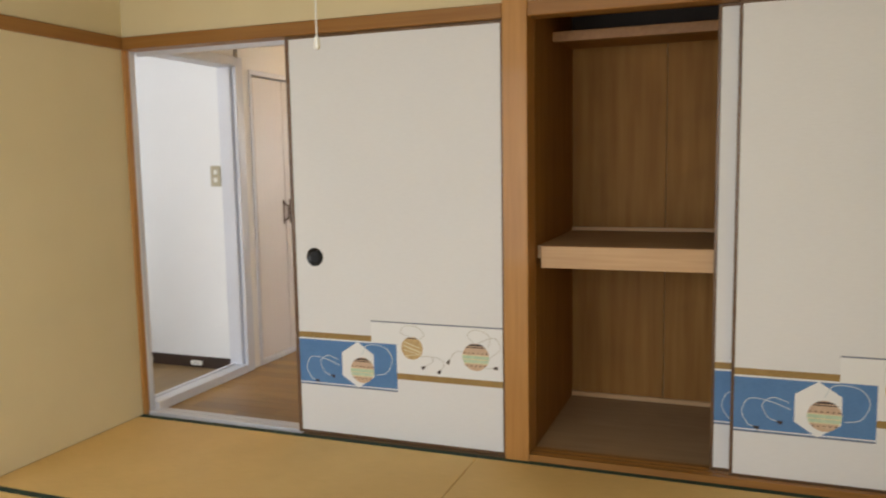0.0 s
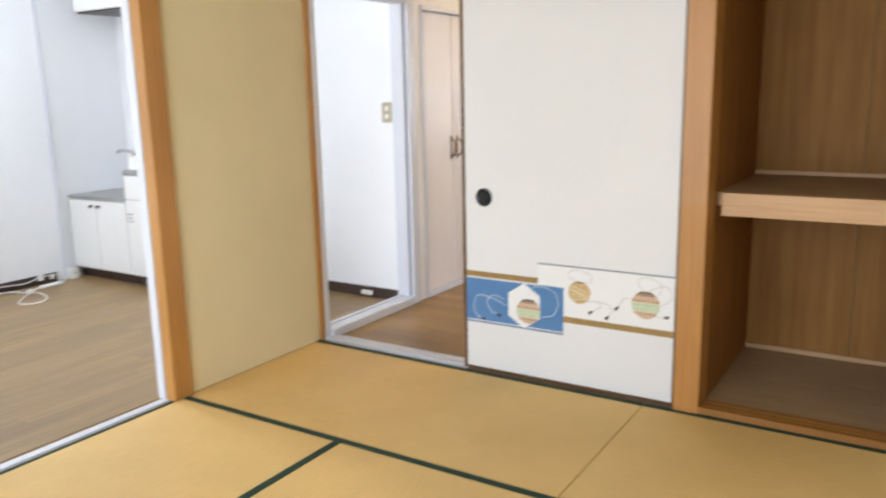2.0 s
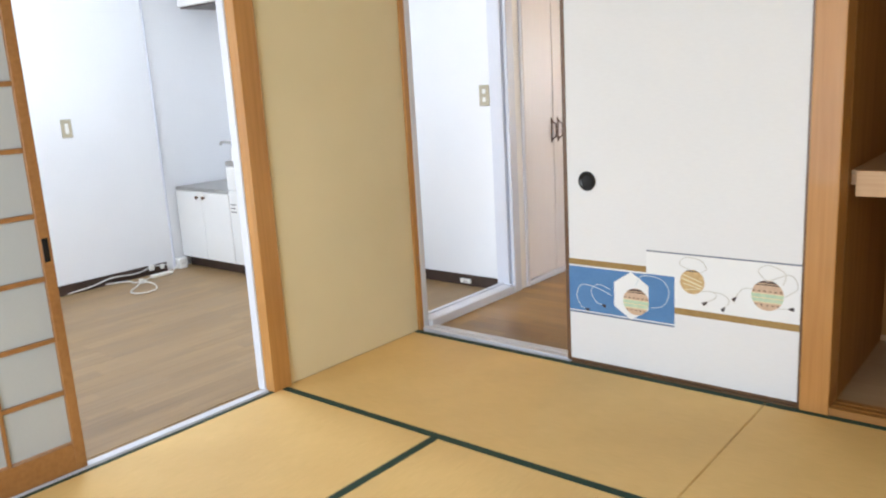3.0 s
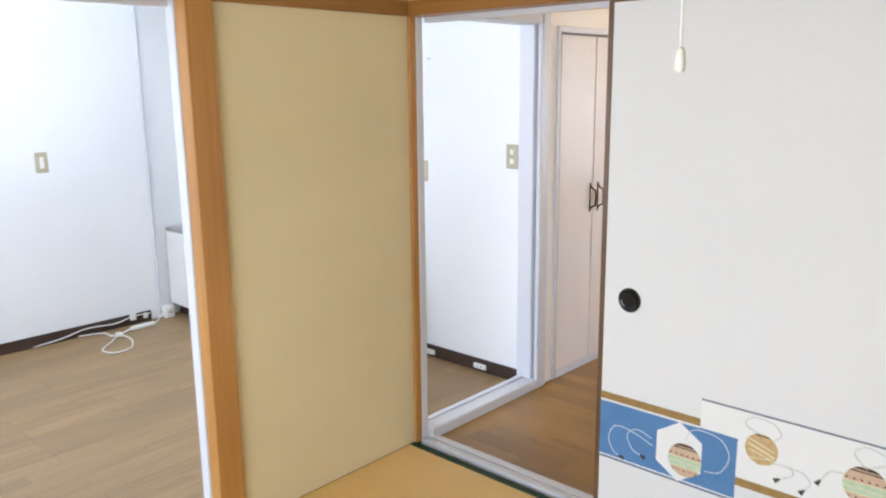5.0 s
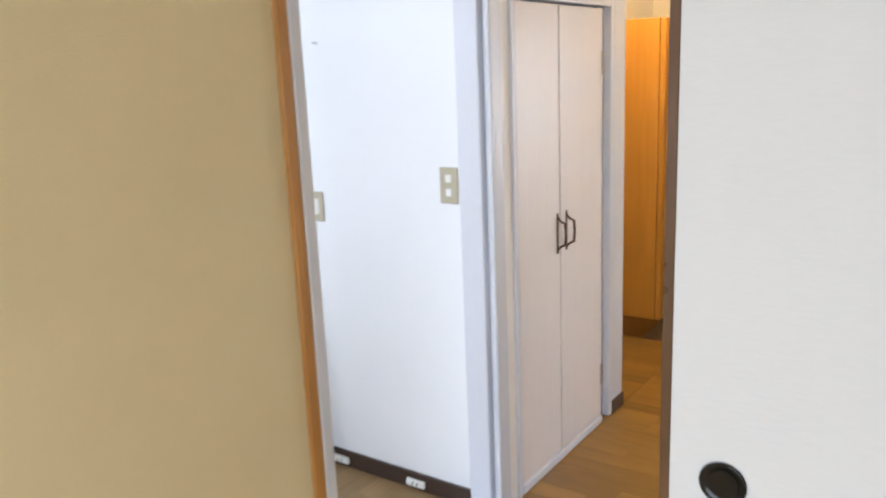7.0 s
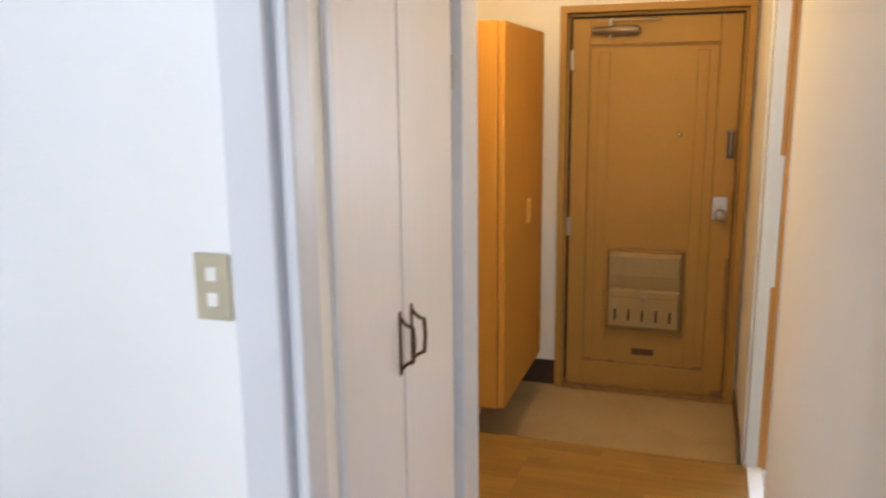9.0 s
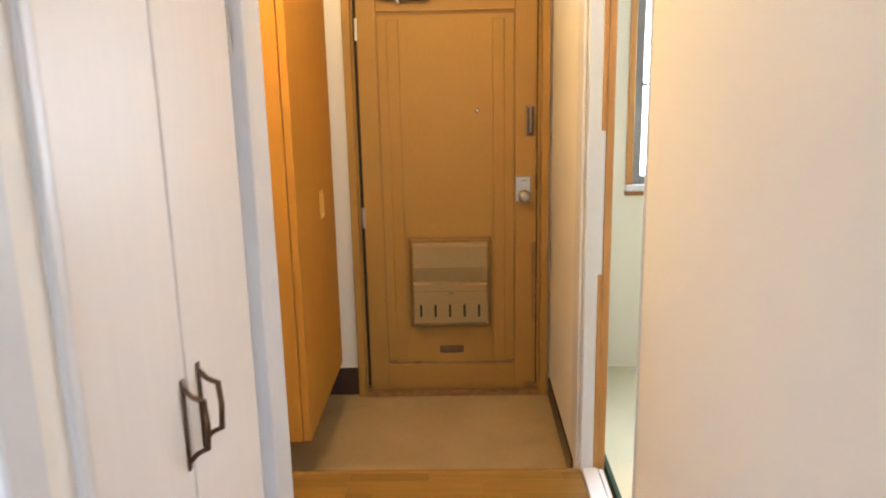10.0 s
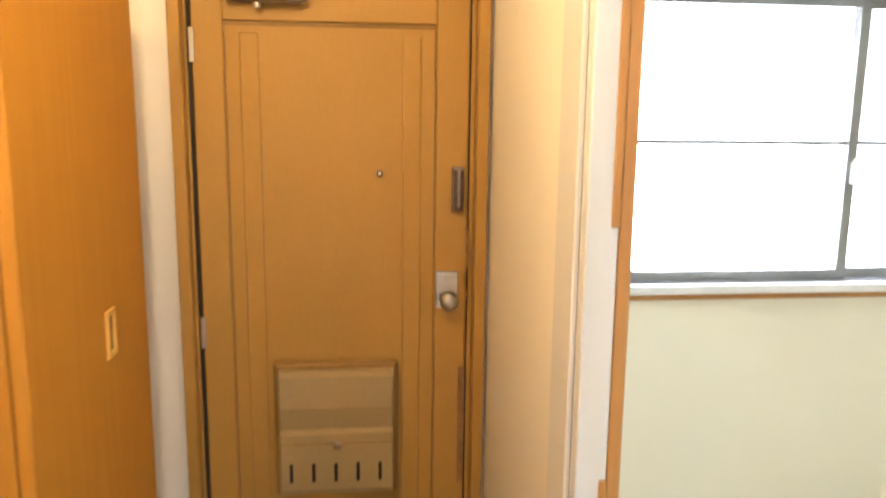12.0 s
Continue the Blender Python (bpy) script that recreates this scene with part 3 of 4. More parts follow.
def fusuma(x0, width, y, z0, z1, label, handle_x, second_ball, drop=0.0, lead=0.0):
    """Paper panel with lacquered edges, round black pull and printed band."""
    t = thing("fusuma_door", (x0 + width / 2, y, z0), label, "sliding door", "fusuma doors")
    e = 0.012
    trimmed = 0.57 * lead
    part("paper_panel", box(x0 + e - trimmed, x0 + width - e, y + 0.001, y + 0.017, z0 + 0.014, z1 - 0.012), M_PAPER, t)
    for a, b in ((x0 - lead, x0 + e - trimmed), (x0 + width - e, x0 + width)):
        part("side_edge", box(a, b, y - 0.002, y + 0.020, z0, z1, bevel=0.0015), M_LACQ, t, "dark brown lacquered edge")
    for a, b in ((z0, z0 + 0.014), (z1 - 0.012, z1)):
        part("cross_edge", box(x0 + e - trimmed, x0 + width - e, y - 0.0015, y + 0.0195, a, b, bevel=0.0015), M_LACQ, t, "dark brown lacquered edge")
    if handle_x:
        h = part("handle", lathe((handle_x, y + 0.001, z0 + 0.806 - drop), [(0.040, 0.0), (0.041, 0.003), (0.037, 0.0052), (0.032, 0.0035), (0.028, 0.0012), (0.004, 0.0006)], "y", 32), M_BLACK, t, "round black metal finger pull", True)
        part("handle_dish", disc((handle_x, y - 0.0018, z0 + 0.806 - drop), 0.026, 0.002, "y", 24), M_BLACK, h)
    p0, p1, yy = x0 + e, x0 + width - e, y

    def strip(name, a, b, c, d, mat, off, label=""):
        return part(name, box(a, min(b, p1), yy - off, yy + 0.0008, c - drop, d - drop), mat, t, label)

    strip("white_band", p0 + 0.35, p1, 0.318, 0.535, M_CARD, 0.0006, "white printed paper band")
    strip("band_line", p0 + 0.35, p1, 0.535, 0.5405, M_SLATE, 0.0007)
    strip("gold_band", p0 + 0.46, p1, 0.290, 0.316, M_GOLD, 0.0008, "dull gold printed strip")
    strip("gold_band", p0 - trimmed, p0 + 0.35, 0.447, 0.472, M_GOLD, 0.0008, "dull gold printed strip")
    blue = strip("blue_band", p0 - trimmed, p0 + 0.47, 0.232, 0.442, M_BLUE, 0.0012, "blue printed paper band")
    part("cream_line", boxes((p0 - trimmed, p0 + 0.35, yy - 0.0016, yy, 0.440 - drop, 0.4445 - drop), (p0 - trimmed, p0 + 0.47, yy - 0.0016, yy, 0.240 - drop, 0.2445 - drop)), M_CARD, blue)
    part("slate_line", box(p0 - trimmed, min(p0 + 0.47, p1), yy - 0.0016, yy, 0.2320 - drop, 0.2375 - drop), M_SLATE, blue)
    hx, hz = p0 + 0.283, 0.338 - drop
    hexa = [(hx + 0.089 * math.sin(k * math.pi / 3), yy - 0.0017, hz + 0.103 * math.cos(k * math.pi / 3)) for k in range(6)]
    hexp = part("hexagon", poly(hexa, 0.0004), M_CARD, blue, "white printed hexagon")
    ball_parts(t, hx + 0.022, hz - 0.022, 0.057, yy - 0.0021, "bands")
    cord(t, [(hx + 0.02, hz +0.047), (hx + 0.05, hz +0.092), (hx + 0.13, hz +0.087), (hx + 0.165, hz +0.037), (hx + 0.14, hz -0.023), (hx + 0.088, hz -0.038)], yy - 0.0019, M_CORDB, False)
    cord(t, [(hx - 0.095, hz +0.017), (hx - 0.15, hz +0.032), (hx - 0.185, hz +0.002), (hx - 0.165, hz -0.043), (hx - 0.135, hz -0.056)], yy - 0.0019, M_CORDB)
    cord(t, [(hx - 0.09, hz -0.008), (hx - 0.16, hz +0.017), (hx - 0.23, hz +0.022), (hx - 0.255, hz -0.028), (hx - 0.235, hz -0.073), (hx - 0.215, hz -0.083)], yy - 0.0019, M_CORDB)
    bx, bz = p0 + 0.542, 0.430 - drop
    if width > 0.66:
        ball_parts(t, bx, bz, 0.049, yy - 0.0012, "tan")
        cord(t, [(bx + 0.0, bz + 0.045), (bx - 0.05, bz + 0.065), (bx - 0.03, bz + 0.095), (bx + 0.03, bz + 0.09), (bx + 0.055, bz + 0.06), (bx + 0.035, bz + 0.04)], yy - 0.0012, M_CORDP, False)
        cord(t, [(bx + 0.03, bz - 0.035), (bx + 0.08, bz - 0.03), (bx + 0.095, bz - 0.05), (bx + 0.06, bz - 0.075)], yy - 0.0012, M_CORDP)
        cord(t, [(bx + 0.06, bz - 0.03), (bx + 0.12, bz - 0.035), (bx + 0.145, bz - 0.06), (bx + 0.13, bz - 0.085)], yy - 0.0012, M_CORDP)
    if second_ball:
        sx, sz = bx + 0.285, 0.412 - drop
        ball_parts(t, sx, sz, 0.058, yy - 0.0012, "bands")
        cord(t, [(sx, sz + 0.05), (sx - 0.035, sz + 0.09), (sx + 0.0, sz + 0.115), (sx + 0.06, sz + 0.09), (sx + 0.055, sz + 0.045)], yy - 0.0012, M_CORDP, False)
        cord(t, [(sx + 0.01, sz + 0.06), (sx + 0.08, sz + 0.085), (sx + 0.105, sz + 0.04), (sx + 0.06, sz + 0.0)], yy - 0.0012, M_CORDP, False)
        cord(t, [(sx - 0.055, sz + 0.02), (sx - 0.09, sz + 0.015), (sx - 0.115, sz - 0.02)], yy - 0.0012, M_CORDP)
        cord(t, [(sx + 0.04, sz - 0.045), (sx + 0.075, sz - 0.042)], yy - 0.0012, M_CORDP)
    return t


fusuma(0.893, 0.967, 0.004, 0.004, 1.764, "cream paper sliding door with blue temari-print band, half open", 0.991, True, 0.0, 0.014)
fusuma(2.722, 0.745, 0.018, 0.024, 1.764, "cream paper closet door with blue temari-print band, slid shut", 3.366, False, 0.028)
fusuma(2.652, 0.745, 0.055, 0.024, 1.764, "cream paper closet door slid behind its twin", None, False, 0.022)

# ---- closet interior ----
cl = thing("closet", (2.7, 0.5, 0.0), "open brown plywood closet with a shelf, empty", "closet", kind="structure")
part("side_panel", box(1.93, 1.963, 0.10, 0.90, 0, CEIL), M_PLY, cl)
part("side_panel", box(3.50, 3.528, 0.10, 0.90, 0, CEIL), M_PLY, cl)
part("back_panel", box(1.93, 2.408, 0.872, 0.90, 0, CEIL), M_PLY, cl)
part("back_panel", box(2.411, 2.96, 0.870, 0.90, 0, CEIL), M_PLY, cl)
part("back_panel", box(2.963, 3.53, 0.872, 0.90, 0, CEIL), M_PLY, cl)
part("closet_floor", box(1.963, 3.50, 0.086, 0.872, -0.02, 0.024), M_PLYF, cl, "dull grey-brown board floor")
part("shelf_board", box(1.963, 3.50, 0.135, 0.872, 0.852, 0.868), M_PLYF, cl, "grey-brown plywood shelf board")
part("shelf_rail", box(1.985, 3.50, 0.10, 0.135, 0.780, 0.870, bevel=0.002), M_PINE, cl, "pale pine shelf front rail")
part("shelf_cleat", box(1.963, 1.983, 0.14, 0.872, 0.815, 0.852), M_PINE, cl)
part("back_cleat", box(1.963, 3.50, 0.857, 0.872, 0.868, 0.884), M_PINE, cl)
part("back_cleat", box(1.963, 3.50, 0.857, 0.872, 0.024, 0.045), M_PINE, cl)
part("upper_rail", box(1.963, 3.50, 0.42, 0.455, 1.725, 1.768, bevel=0.002), M_LATT, cl, "brown upper shelf rail")
# Black-brown board imitates the unlit space above the upper rail.
part("upper_back", box(1.963, 3.50, 0.850, 0.8695, 1.764, 1.90), M_BASE, cl, "black-brown board imitating the shade above the upper rail")
part("upper_board", box(1.963, 3.50, 0.455, 0.849, 1.748, 1.763), M_PLY, cl)
# Added board that limits how much daylight gets in above the upper rail.
part("top_board", box(1.963, 3.50, 0.10, 0.872, 1.90, 1.915), M_PLY, cl)

# ---- sliding lattice door to the kitchen ----
sh = thing("lattice_door", (-0.025, -2.2, 0.0), "honey wood sliding door with frosted panes, slid open", "sliding door")
SY0, SY1, SX0, SX1 = -2.66, -1.762, -0.043, -0.010
for a, b in ((SY0, SY0 + 0.04), (SY1 - 0.036, SY1)):
    part("stile", box(SX0, SX1, a, b, 0.007, 1.764, bevel=0.002), M_LATT, sh)
part("bottom_rail", box(SX0, SX1, SY0 + 0.04, SY1 - 0.036, 0.007, 0.105, bevel=0.002), M_LATT, sh)
part("top_rail", box(SX0, SX1, SY0 + 0.04, SY1 - 0.036, 1.715, 1.764, bevel=0.002), M_LATT, sh)
levels = [0.105, 0.292, 0.480, 0.69, 0.90, 1.112, 1.32, 1.52, 1.715]
for z in levels[1:-1]:
    part("glazing_bar", box(SX0 + 0.006, SX1 - 0.004, SY0 + 0.04, SY1 - 0.036, z - 0.008, z + 0.008, bevel=0.0015), M_LATT, sh)
for a, b in zip(levels, levels[1:]):
    part("pane", box(-0.030, -0.025, SY0 + 0.04, SY1 - 0.036, a + 0.006, b - 0.006), M_FROST, sh, "frosted pale glass pane")
for k in (1, 2, 3):
    part("upright_bar", box(SX0 + 0.007, SX1 - 0.005, SY1 - 0.036 - k * 0.2055 - 0.006, SY1 - 0.036 - k * 0.2055 + 0.006, 0.105, 1.715, bevel=0.0015), M_LATT, sh)
hp = part("pull", box(-0.012, -0.0085, SY1 - 0.030, SY1 - 0.010, 0.745, 0.825, bevel=0.001), M_BLACK, sh, "dark metal finger pull")

# ---- hall closet ----
hc = thing("hall_closet", (0.0, 1.35, 0.0), "off-white built-in hall closet with two shut doors", "closet")
part("frame", boxes((-0.02, 0.040, 0.965, 0.988, 0.0, 1.775), (-0.02, 0.004, 0.988, 1.006, 0.0, 1.745), (-0.02, 0.006, 1.703, 1.765, 0.0, 1.745), (-0.02, 0.040, 1.765, 1.795, 0.0, 1.775), (-0.02, 0.040, 0.988, 1.765, 1.745, 1.775), (-0.02, 0.036, 1.003, 1.703, -0.003, 0.030), bevel=0.003), M_PAINT, hc, "white painted frame")
part("back", box(-0.5, -0.02, 0.96, 1.705, 0.0, 1.76), M_DOORW, hc)
for a, b, hy, out in ((1.008, 1.320, 1.298, 1), (1.329, 1.700, 1.372, 1)):
    d = part("door", box(0.004, 0.028, a, b, 0.034, 1.736, bevel=0.003, seg=2), M_DOORW, hc)
    bm = box(0.0285, 0.0325, hy - 0.006, hy + 0.006, 0.842, 0.995, bevel=0.0015)
    for s in (1, -1):
        zc = 0.918 + s * 0.04
        tube(curve_points([(0.031, hy, 0.918 + s * 0.062), (0.044, hy, zc + s * 0.008), (0.060, hy + 0.002, zc)], 4), 0.0042, 8, bm)
    tube([(0.060, hy + 0.002, 0.960), (0.063, hy + 0.002, 0.918), (0.060, hy + 0.002, 0.876)], 0.0048, 8, bm)
    part("handle", bm, M_BRONZE, d, "bronze metal loop handle", True)
for z in (0.22, 1.53):
    h = part("hinge", box(0.020, 0.0325, 1.698, 1.708, z - 0.045, z + 0.045, bevel=0.001), M_STEEL, hc, "small steel hinge")

# ---- front door ----
fr = thing("door_frame", (0.41, 3.84, -0.135), "beige painted steel entrance door frame", "door frame", kind="structure")
part("jamb", boxes((-0.062, -0.026, 3.800, 3.95, -0.151, 1.85), (-0.026, -0.018, 3.846, 3.95, -0.151, 1.835), bevel=0.003), M_FDOOR, fr)
part("jamb", boxes((0.836, 0.872, 3.800, 3.95, -0.151, 1.85), (0.822, 0.836, 3.846, 3.95, -0.151, 1.835), bevel=0.003), M_FDOOR, fr)
part("head", boxes((-0.062, 0.872, 3.800, 3.95, 1.85, 1.885), (-0.026, 0.836, 3.846, 3.95, 1.835, 1.85), bevel=0.003), M_FDOOR, fr)
part("threshold", box(-0.026, 0.836, 3.80, 3.95, -0.151, -0.133, bevel=0.003), M_RUST, fr, "worn metal threshold")
part("seal", boxes((-0.018, -0.006, 3.850, 3.87, -0.11, 0.70), (-0.018, -0.006, 3.850, 3.87, 0.80, 1.83), (0.818, 0.824, 3.853, 3.87, -0.11, 1.83), (-0.01, 0.82, 3.853, 3.87, 1.824, 1.834)), M_GAP, fr, "black gap seal")
fd = thing("door_1", (0.41, 3.86, -0.118), "beige painted steel front door, shut, with worn edges", "door", kind="structure")
D0, D1, DY = -0.005, 0.817, 3.848
leaf = part("leaf", boxes((D0, 0.085, DY, DY + 0.034, -0.132, 1.823), (0.715, D1, DY, DY + 0.034, -0.132, 1.823), (0.085, 0.715, DY, DY + 0.034, 1.692, 1.823), (0.085, 0.715, DY, DY + 0.034, -0.132, 0.002), (0.083, 0.717, DY + 0.011, DY + 0.033, 0.0, 1.694), bevel=0.004), M_FDOOR, fd)
for a in (0.130, 0.612):
    part("panel_fold", box(a, a + 0.058, DY + 0.0085, DY + 0.0145, 0.03, 1.66, bevel=0.0058, seg=3), M_FDOOR, leaf)
# Darker strips imitate the shadow lines at the recessed panel's top and sides.
part("panel_groove", boxes((0.086, 0.714, DY + 0.0095, DY + 0.0115, 1.678, 1.691), (0.086, 0.0905, DY + 0.0095, DY + 0.0115, 0.016, 1.678), (0.7095, 0.714, DY + 0.0095, DY + 0.0115, 0.016, 1.678)), M_FGROOVE, leaf, "darker strips painted as shadow lines round the recessed panel")
rm = random.Random(5)
bm = bmesh.new()
for k in range(26):
    a = 0.09 + 0.62 * rm.random()
    if 0.28 < a < 0.52 and rm.random() < 0.7:
        continue
    w = 0.008 + 0.03 * rm.random()
    add_box(bm, a, min(a + w, 0.715), DY + 0.0085, DY + 0.012, 0.0 + 0.004 * rm.random(), 0.009 + 0.006 * rm.random())
add_box(bm, 0.092, 0.708, DY + 0.009, DY + 0.012, 0.003, 0.009)
for a, b in ((0.085, 0.13), (0.665, 0.712)):
    add_box(bm, a, b, DY + 0.008, DY + 0.012, 0.003, 0.022)
part("rust_line", bm, M_RUST, leaf, "rusty worn lower panel edge")
part("edge_wear", boxes((0.795, 0.816, DY - 0.001, DY + 0.001, 0.22, 0.62), (0.76, 0.815, DY - 0.0012, DY + 0.001, -0.128, -0.095), bevel=0.0004), M_RUST, leaf, "worn rusty door edge")
ph = part("peephole", lathe((0.542, DY - 0.001, 1.247), [(0.0095, -0.012), (0.0095, 0.004), (0.0075, 0.0055), (0.005, 0.0056)], "y", 20), M_BRONZE, fd, "small brass-rimmed peephole", True)
part("lens", disc((0.542, DY - 0.007, 1.247), 0.0055, 0.002, "y", 16), M_ROCK, ph, "bright glass lens")
kp = part("knob_plate", box(0.718, 0.790, DY - 0.006, DY, 0.818, 0.938, bevel=0.003), M_STEEL, fd, "steel lock plate")
part("knob", lathe((0.757, DY - 0.006, 0.850), [(0.012, 0.0), (0.013, 0.022), (0.027, 0.032), (0.029, 0.048), (0.024, 0.058), (0.008, 0.062)], "y", 28), M_STEEL, kp, "round steel door knob", True)
part("thumb_turn", box(0.745, 0.770, DY - 0.018, DY - 0.006, 0.912, 0.922, bevel=0.002), M_STEEL, kp)
gd = part("door_guard", boxes((0.766, 0.804, DY - 0.010, DY, 1.128, 1.268), bevel=0.003), M_CLOSER, fd, "steel door guard")
part("guard_arm", boxes((0.771, 0.781, DY - 0.026, DY - 0.010, 1.138, 1.258), (0.791, 0.799, DY - 0.026, DY - 0.010, 1.138, 1.258), (0.771, 0.799, DY - 0.026, DY - 0.012, 1.133, 1.143), bevel=0.002), M_BRONZE, gd)
part("strike_chain", tube(curve_points([(0.812, DY - 0.014, 1.08), (0.820, DY - 0.016, 1.0), (0.809, DY - 0.014, 0.92), (0.818, DY - 0.015, 0.85)]), 0.004, 6), M_RUST, fd, "tarnished chain stub", True)
cs = part("door_closer", lathe((0.10, DY - 0.034, 1.760), [(0.012, 0.0), (0.019, 0.004), (0.019, 0.075), (0.024, 0.080), (0.024, 0.215), (0.020, 0.222), (0.016, 0.232)], "x", 20), M_CLOSER, fd, "dull bronze-grey cylinder door closer", True)
part("mount", box(0.125, 0.300, DY - 0.016, DY, 1.742, 1.778, bevel=0.003), M_CLOSER, cs)
part("closer_pin", disc((0.19, DY - 0.034, 1.770), 0.011, 0.09, "z", 14), M_STEEL, cs)
part("closer_arm", boxes((0.13, 0.44, DY - 0.040, DY - 0.026, 1.806, 1.813), bevel=0.002), M_CLOSER, cs)
part("arm_link", tube([(0.43, DY - 0.034, 1.810), (0.36, DY - 0.004, 1.816)], 0.006, 8), M_CLOSER, cs)
for z in (0.75, 1.62):
    part("hinge", box(-0.012, 0.004, DY - 0.006, DY + 0.004, z - 0.05, z + 0.05, bevel=0.002), M_STEEL, fd)
# letter box on the door
mb = part("letter_box", poly([(0, 0, 0), (1, 0, 0), (0, 0, 1)], 0.1), M_MAIL, fd, "grey-beige plastic letter box")
bm = bmesh.new()
prof = [(-0.011, 0.630), (0.048, 0.630), (0.062, 0.616), (0.064, 0.515), (0.046, 0.44), (0.062, 0.428), (0.062, 0.240), (0.05, 0.222), (-0.011, 0.222)]
for xa, xb in ((0.224, 0.582),):
    left = [bm.verts.new((xa, DY - d, z)) for d, z in prof]
    right = [bm.verts.new((xb, DY - d, z)) for d, z in prof]
    bm.faces.new(left)
    bm.faces.new(right[::-1])
    for i in range(len(prof)):
        j = (i + 1) % len(prof)
        bm.faces.new((left[i], right[i], right[j], left[j]))
bmesh.ops.recalc_face_normals(bm, faces=bm.faces)
bmesh.ops.bevel(bm, geom=[e for e in bm.edges if abs(e.verts[0].co.x - e.verts[1].co.x) < 1e-6], offset=0.005, segments=2, affect="EDGES", profile=0.5)
bmesh.ops.translate(bm, verts=bm.verts, vec=-base_of(mb))
bm.to_mesh(mb.data)
bm.free()
for k in range(5):
    part("slot", box(0.254 + k * 0.070, 0.265 + k * 0.070, DY - 0.0632, DY - 0.055, 0.268, 0.330, bevel=0.0005), M_GAP, mb, "dark viewing slot")
part("lid_line", box(0.228, 0.578, DY - 0.0630, DY - 0.058, 0.395, 0.399), M_FGROOVE, mb)
part("lid_latch", boxes((0.378, 0.420, DY - 0.068, DY - 0.060, 0.400, 0.408), (0.395, 0.418, DY - 0.078, DY - 0.060, 0.384, 0.400), bevel=0.003), M_CLOSER, mb, "small steel latch")
part("back_plate", box(0.206, 0.600, DY - 0.020, DY + 0.0112, 0.206, 0.650, bevel=0.012, seg=3), M_FGROOVE, mb, "darker brown rounded back plate")
part("mail_flap", box(0.345, 0.462, DY + 0.004, DY + 0.0115, 0.060, 0.096, bevel=0.002), M_LACQ, fd, "dark brown lower vent plate")

# ---- shoe cabinet ----
sc = thing("shoe_cabinet", (-0.33, 3.13, 0.0), "tall orange oak-laminate shoe cabinet, shut", "cabinet")
part("body", box(-0.548, -0.131, 2.80, 3.58, 0.12, 1.748, bevel=0.002), M_CAB, sc)
part("plinth", box(-0.548, -0.36, 2.84, 3.55, -0.15, 0.12), M_CAB, sc)
dr = part("door", box(-0.128, -0.100, 2.802, 3.578, 0.122, 1.746, bevel=0.003, seg=2), M_CAB, sc)
part("handle", boxes((-0.100, -0.092, 3.225, 3.237, 0.875, 0.975), (-0.100, -0.092, 3.273, 3.285, 0.875, 0.975), (-0.100, -0.092, 3.225, 3.285, 0.965, 0.98), (-0.100, -0.092, 3.225, 3.285, 0.867, 0.882), bevel=0.002), M_CABL, dr, "pale oak handle frame")
part("handle_recess", box(-0.1015, -0.0992, 3.237, 3.273, 0.88, 0.967), M_LACQ, dr)


# ---- window of the second room ----
wd = thing("window_1", (2.1, 3.84, 0.87), "grey aluminium sliding window, shut, bright outside", "window", kind="structure")
part("window_sill", box(1.22, 2.98, 3.755, 3.80, 0.872, 0.900, bevel=0.003), M_SILLM, wd, "pale aluminium sill")
part("sill_trim", box(1.22, 2.98, 3.772, 3.80, 0.850, 0.870, bevel=0.002), M_BEAM, wd, "brown wooden sill trim")
part("side_trim", box(1.222, 1.25, 3.772, 3.81, 0.87, 1.85, bevel=0.002), M_POST, wd, "brown wooden side trim")
part("head_trim", box(1.222, 2.98, 3.772, 3.81, 1.832, 1.86, bevel=0.002), M_BEAM, wd, "brown wooden head trim")
part("window_frame", boxes((1.25, 1.275, 3.80, 3.90, 0.88, 1.83), (2.925, 2.95, 3.80, 3.90, 0.88, 1.83), (1.275, 2.925, 3.80, 3.90, 0.866, 0.905), (1.275, 2.925, 3.80, 3.90, 1.80, 1.83)), M_SASH, wd)
for a, b, y in ((1.275, 2.085, 3.815), (2.06, 2.925, 3.845)):
    s = part("sash", boxes((a, a + 0.020, y, y + 0.022, 0.905, 1.80), (b - 0.035, b, y, y + 0.022, 0.905, 1.80), (a + 0.020, b - 0.035, y, y + 0.022, 0.905, 0.935), (a + 0.020, b - 0.035, y, y + 0.022, 1.775, 1.80), (a + 0.020, b - 0.035, y + 0.004, y + 0.018, 1.344, 1.358), bevel=0.001), M_SASH, wd)
    for z0, z1 in ((0.935, 1.344), (1.358, 1.775)):
        pn = part("pane", box(a + 0.020, b - 0.035, y + 0.009, y + 0.013, z0, z1), M_PANE, s, "clear glass pane")
        pn.visible_shadow = False
    if a < 2:
        part("catch", boxes((b - 0.022, b - 0.006, y - 0.016, y, 1.22, 1.29), (b - 0.020, b - 0.010, y - 0.03, y - 0.01, 1.255, 1.30), bevel=0.003), M_ROCK, s, "white sash catch")
out = tagged(mesh_object("backdrop", box(-3.0, 9.0, 8.0, 8.05, -2.0, 7.0), M_OUT), "bright hazy white outdoors", "backdrop", kind="structure")
# unseen house walls
setting("wall_door_back", box(-0.65, 1.0, 3.985, 4.05, -0.24, CEIL), M_SAND2, "plain outer wall", "wall")


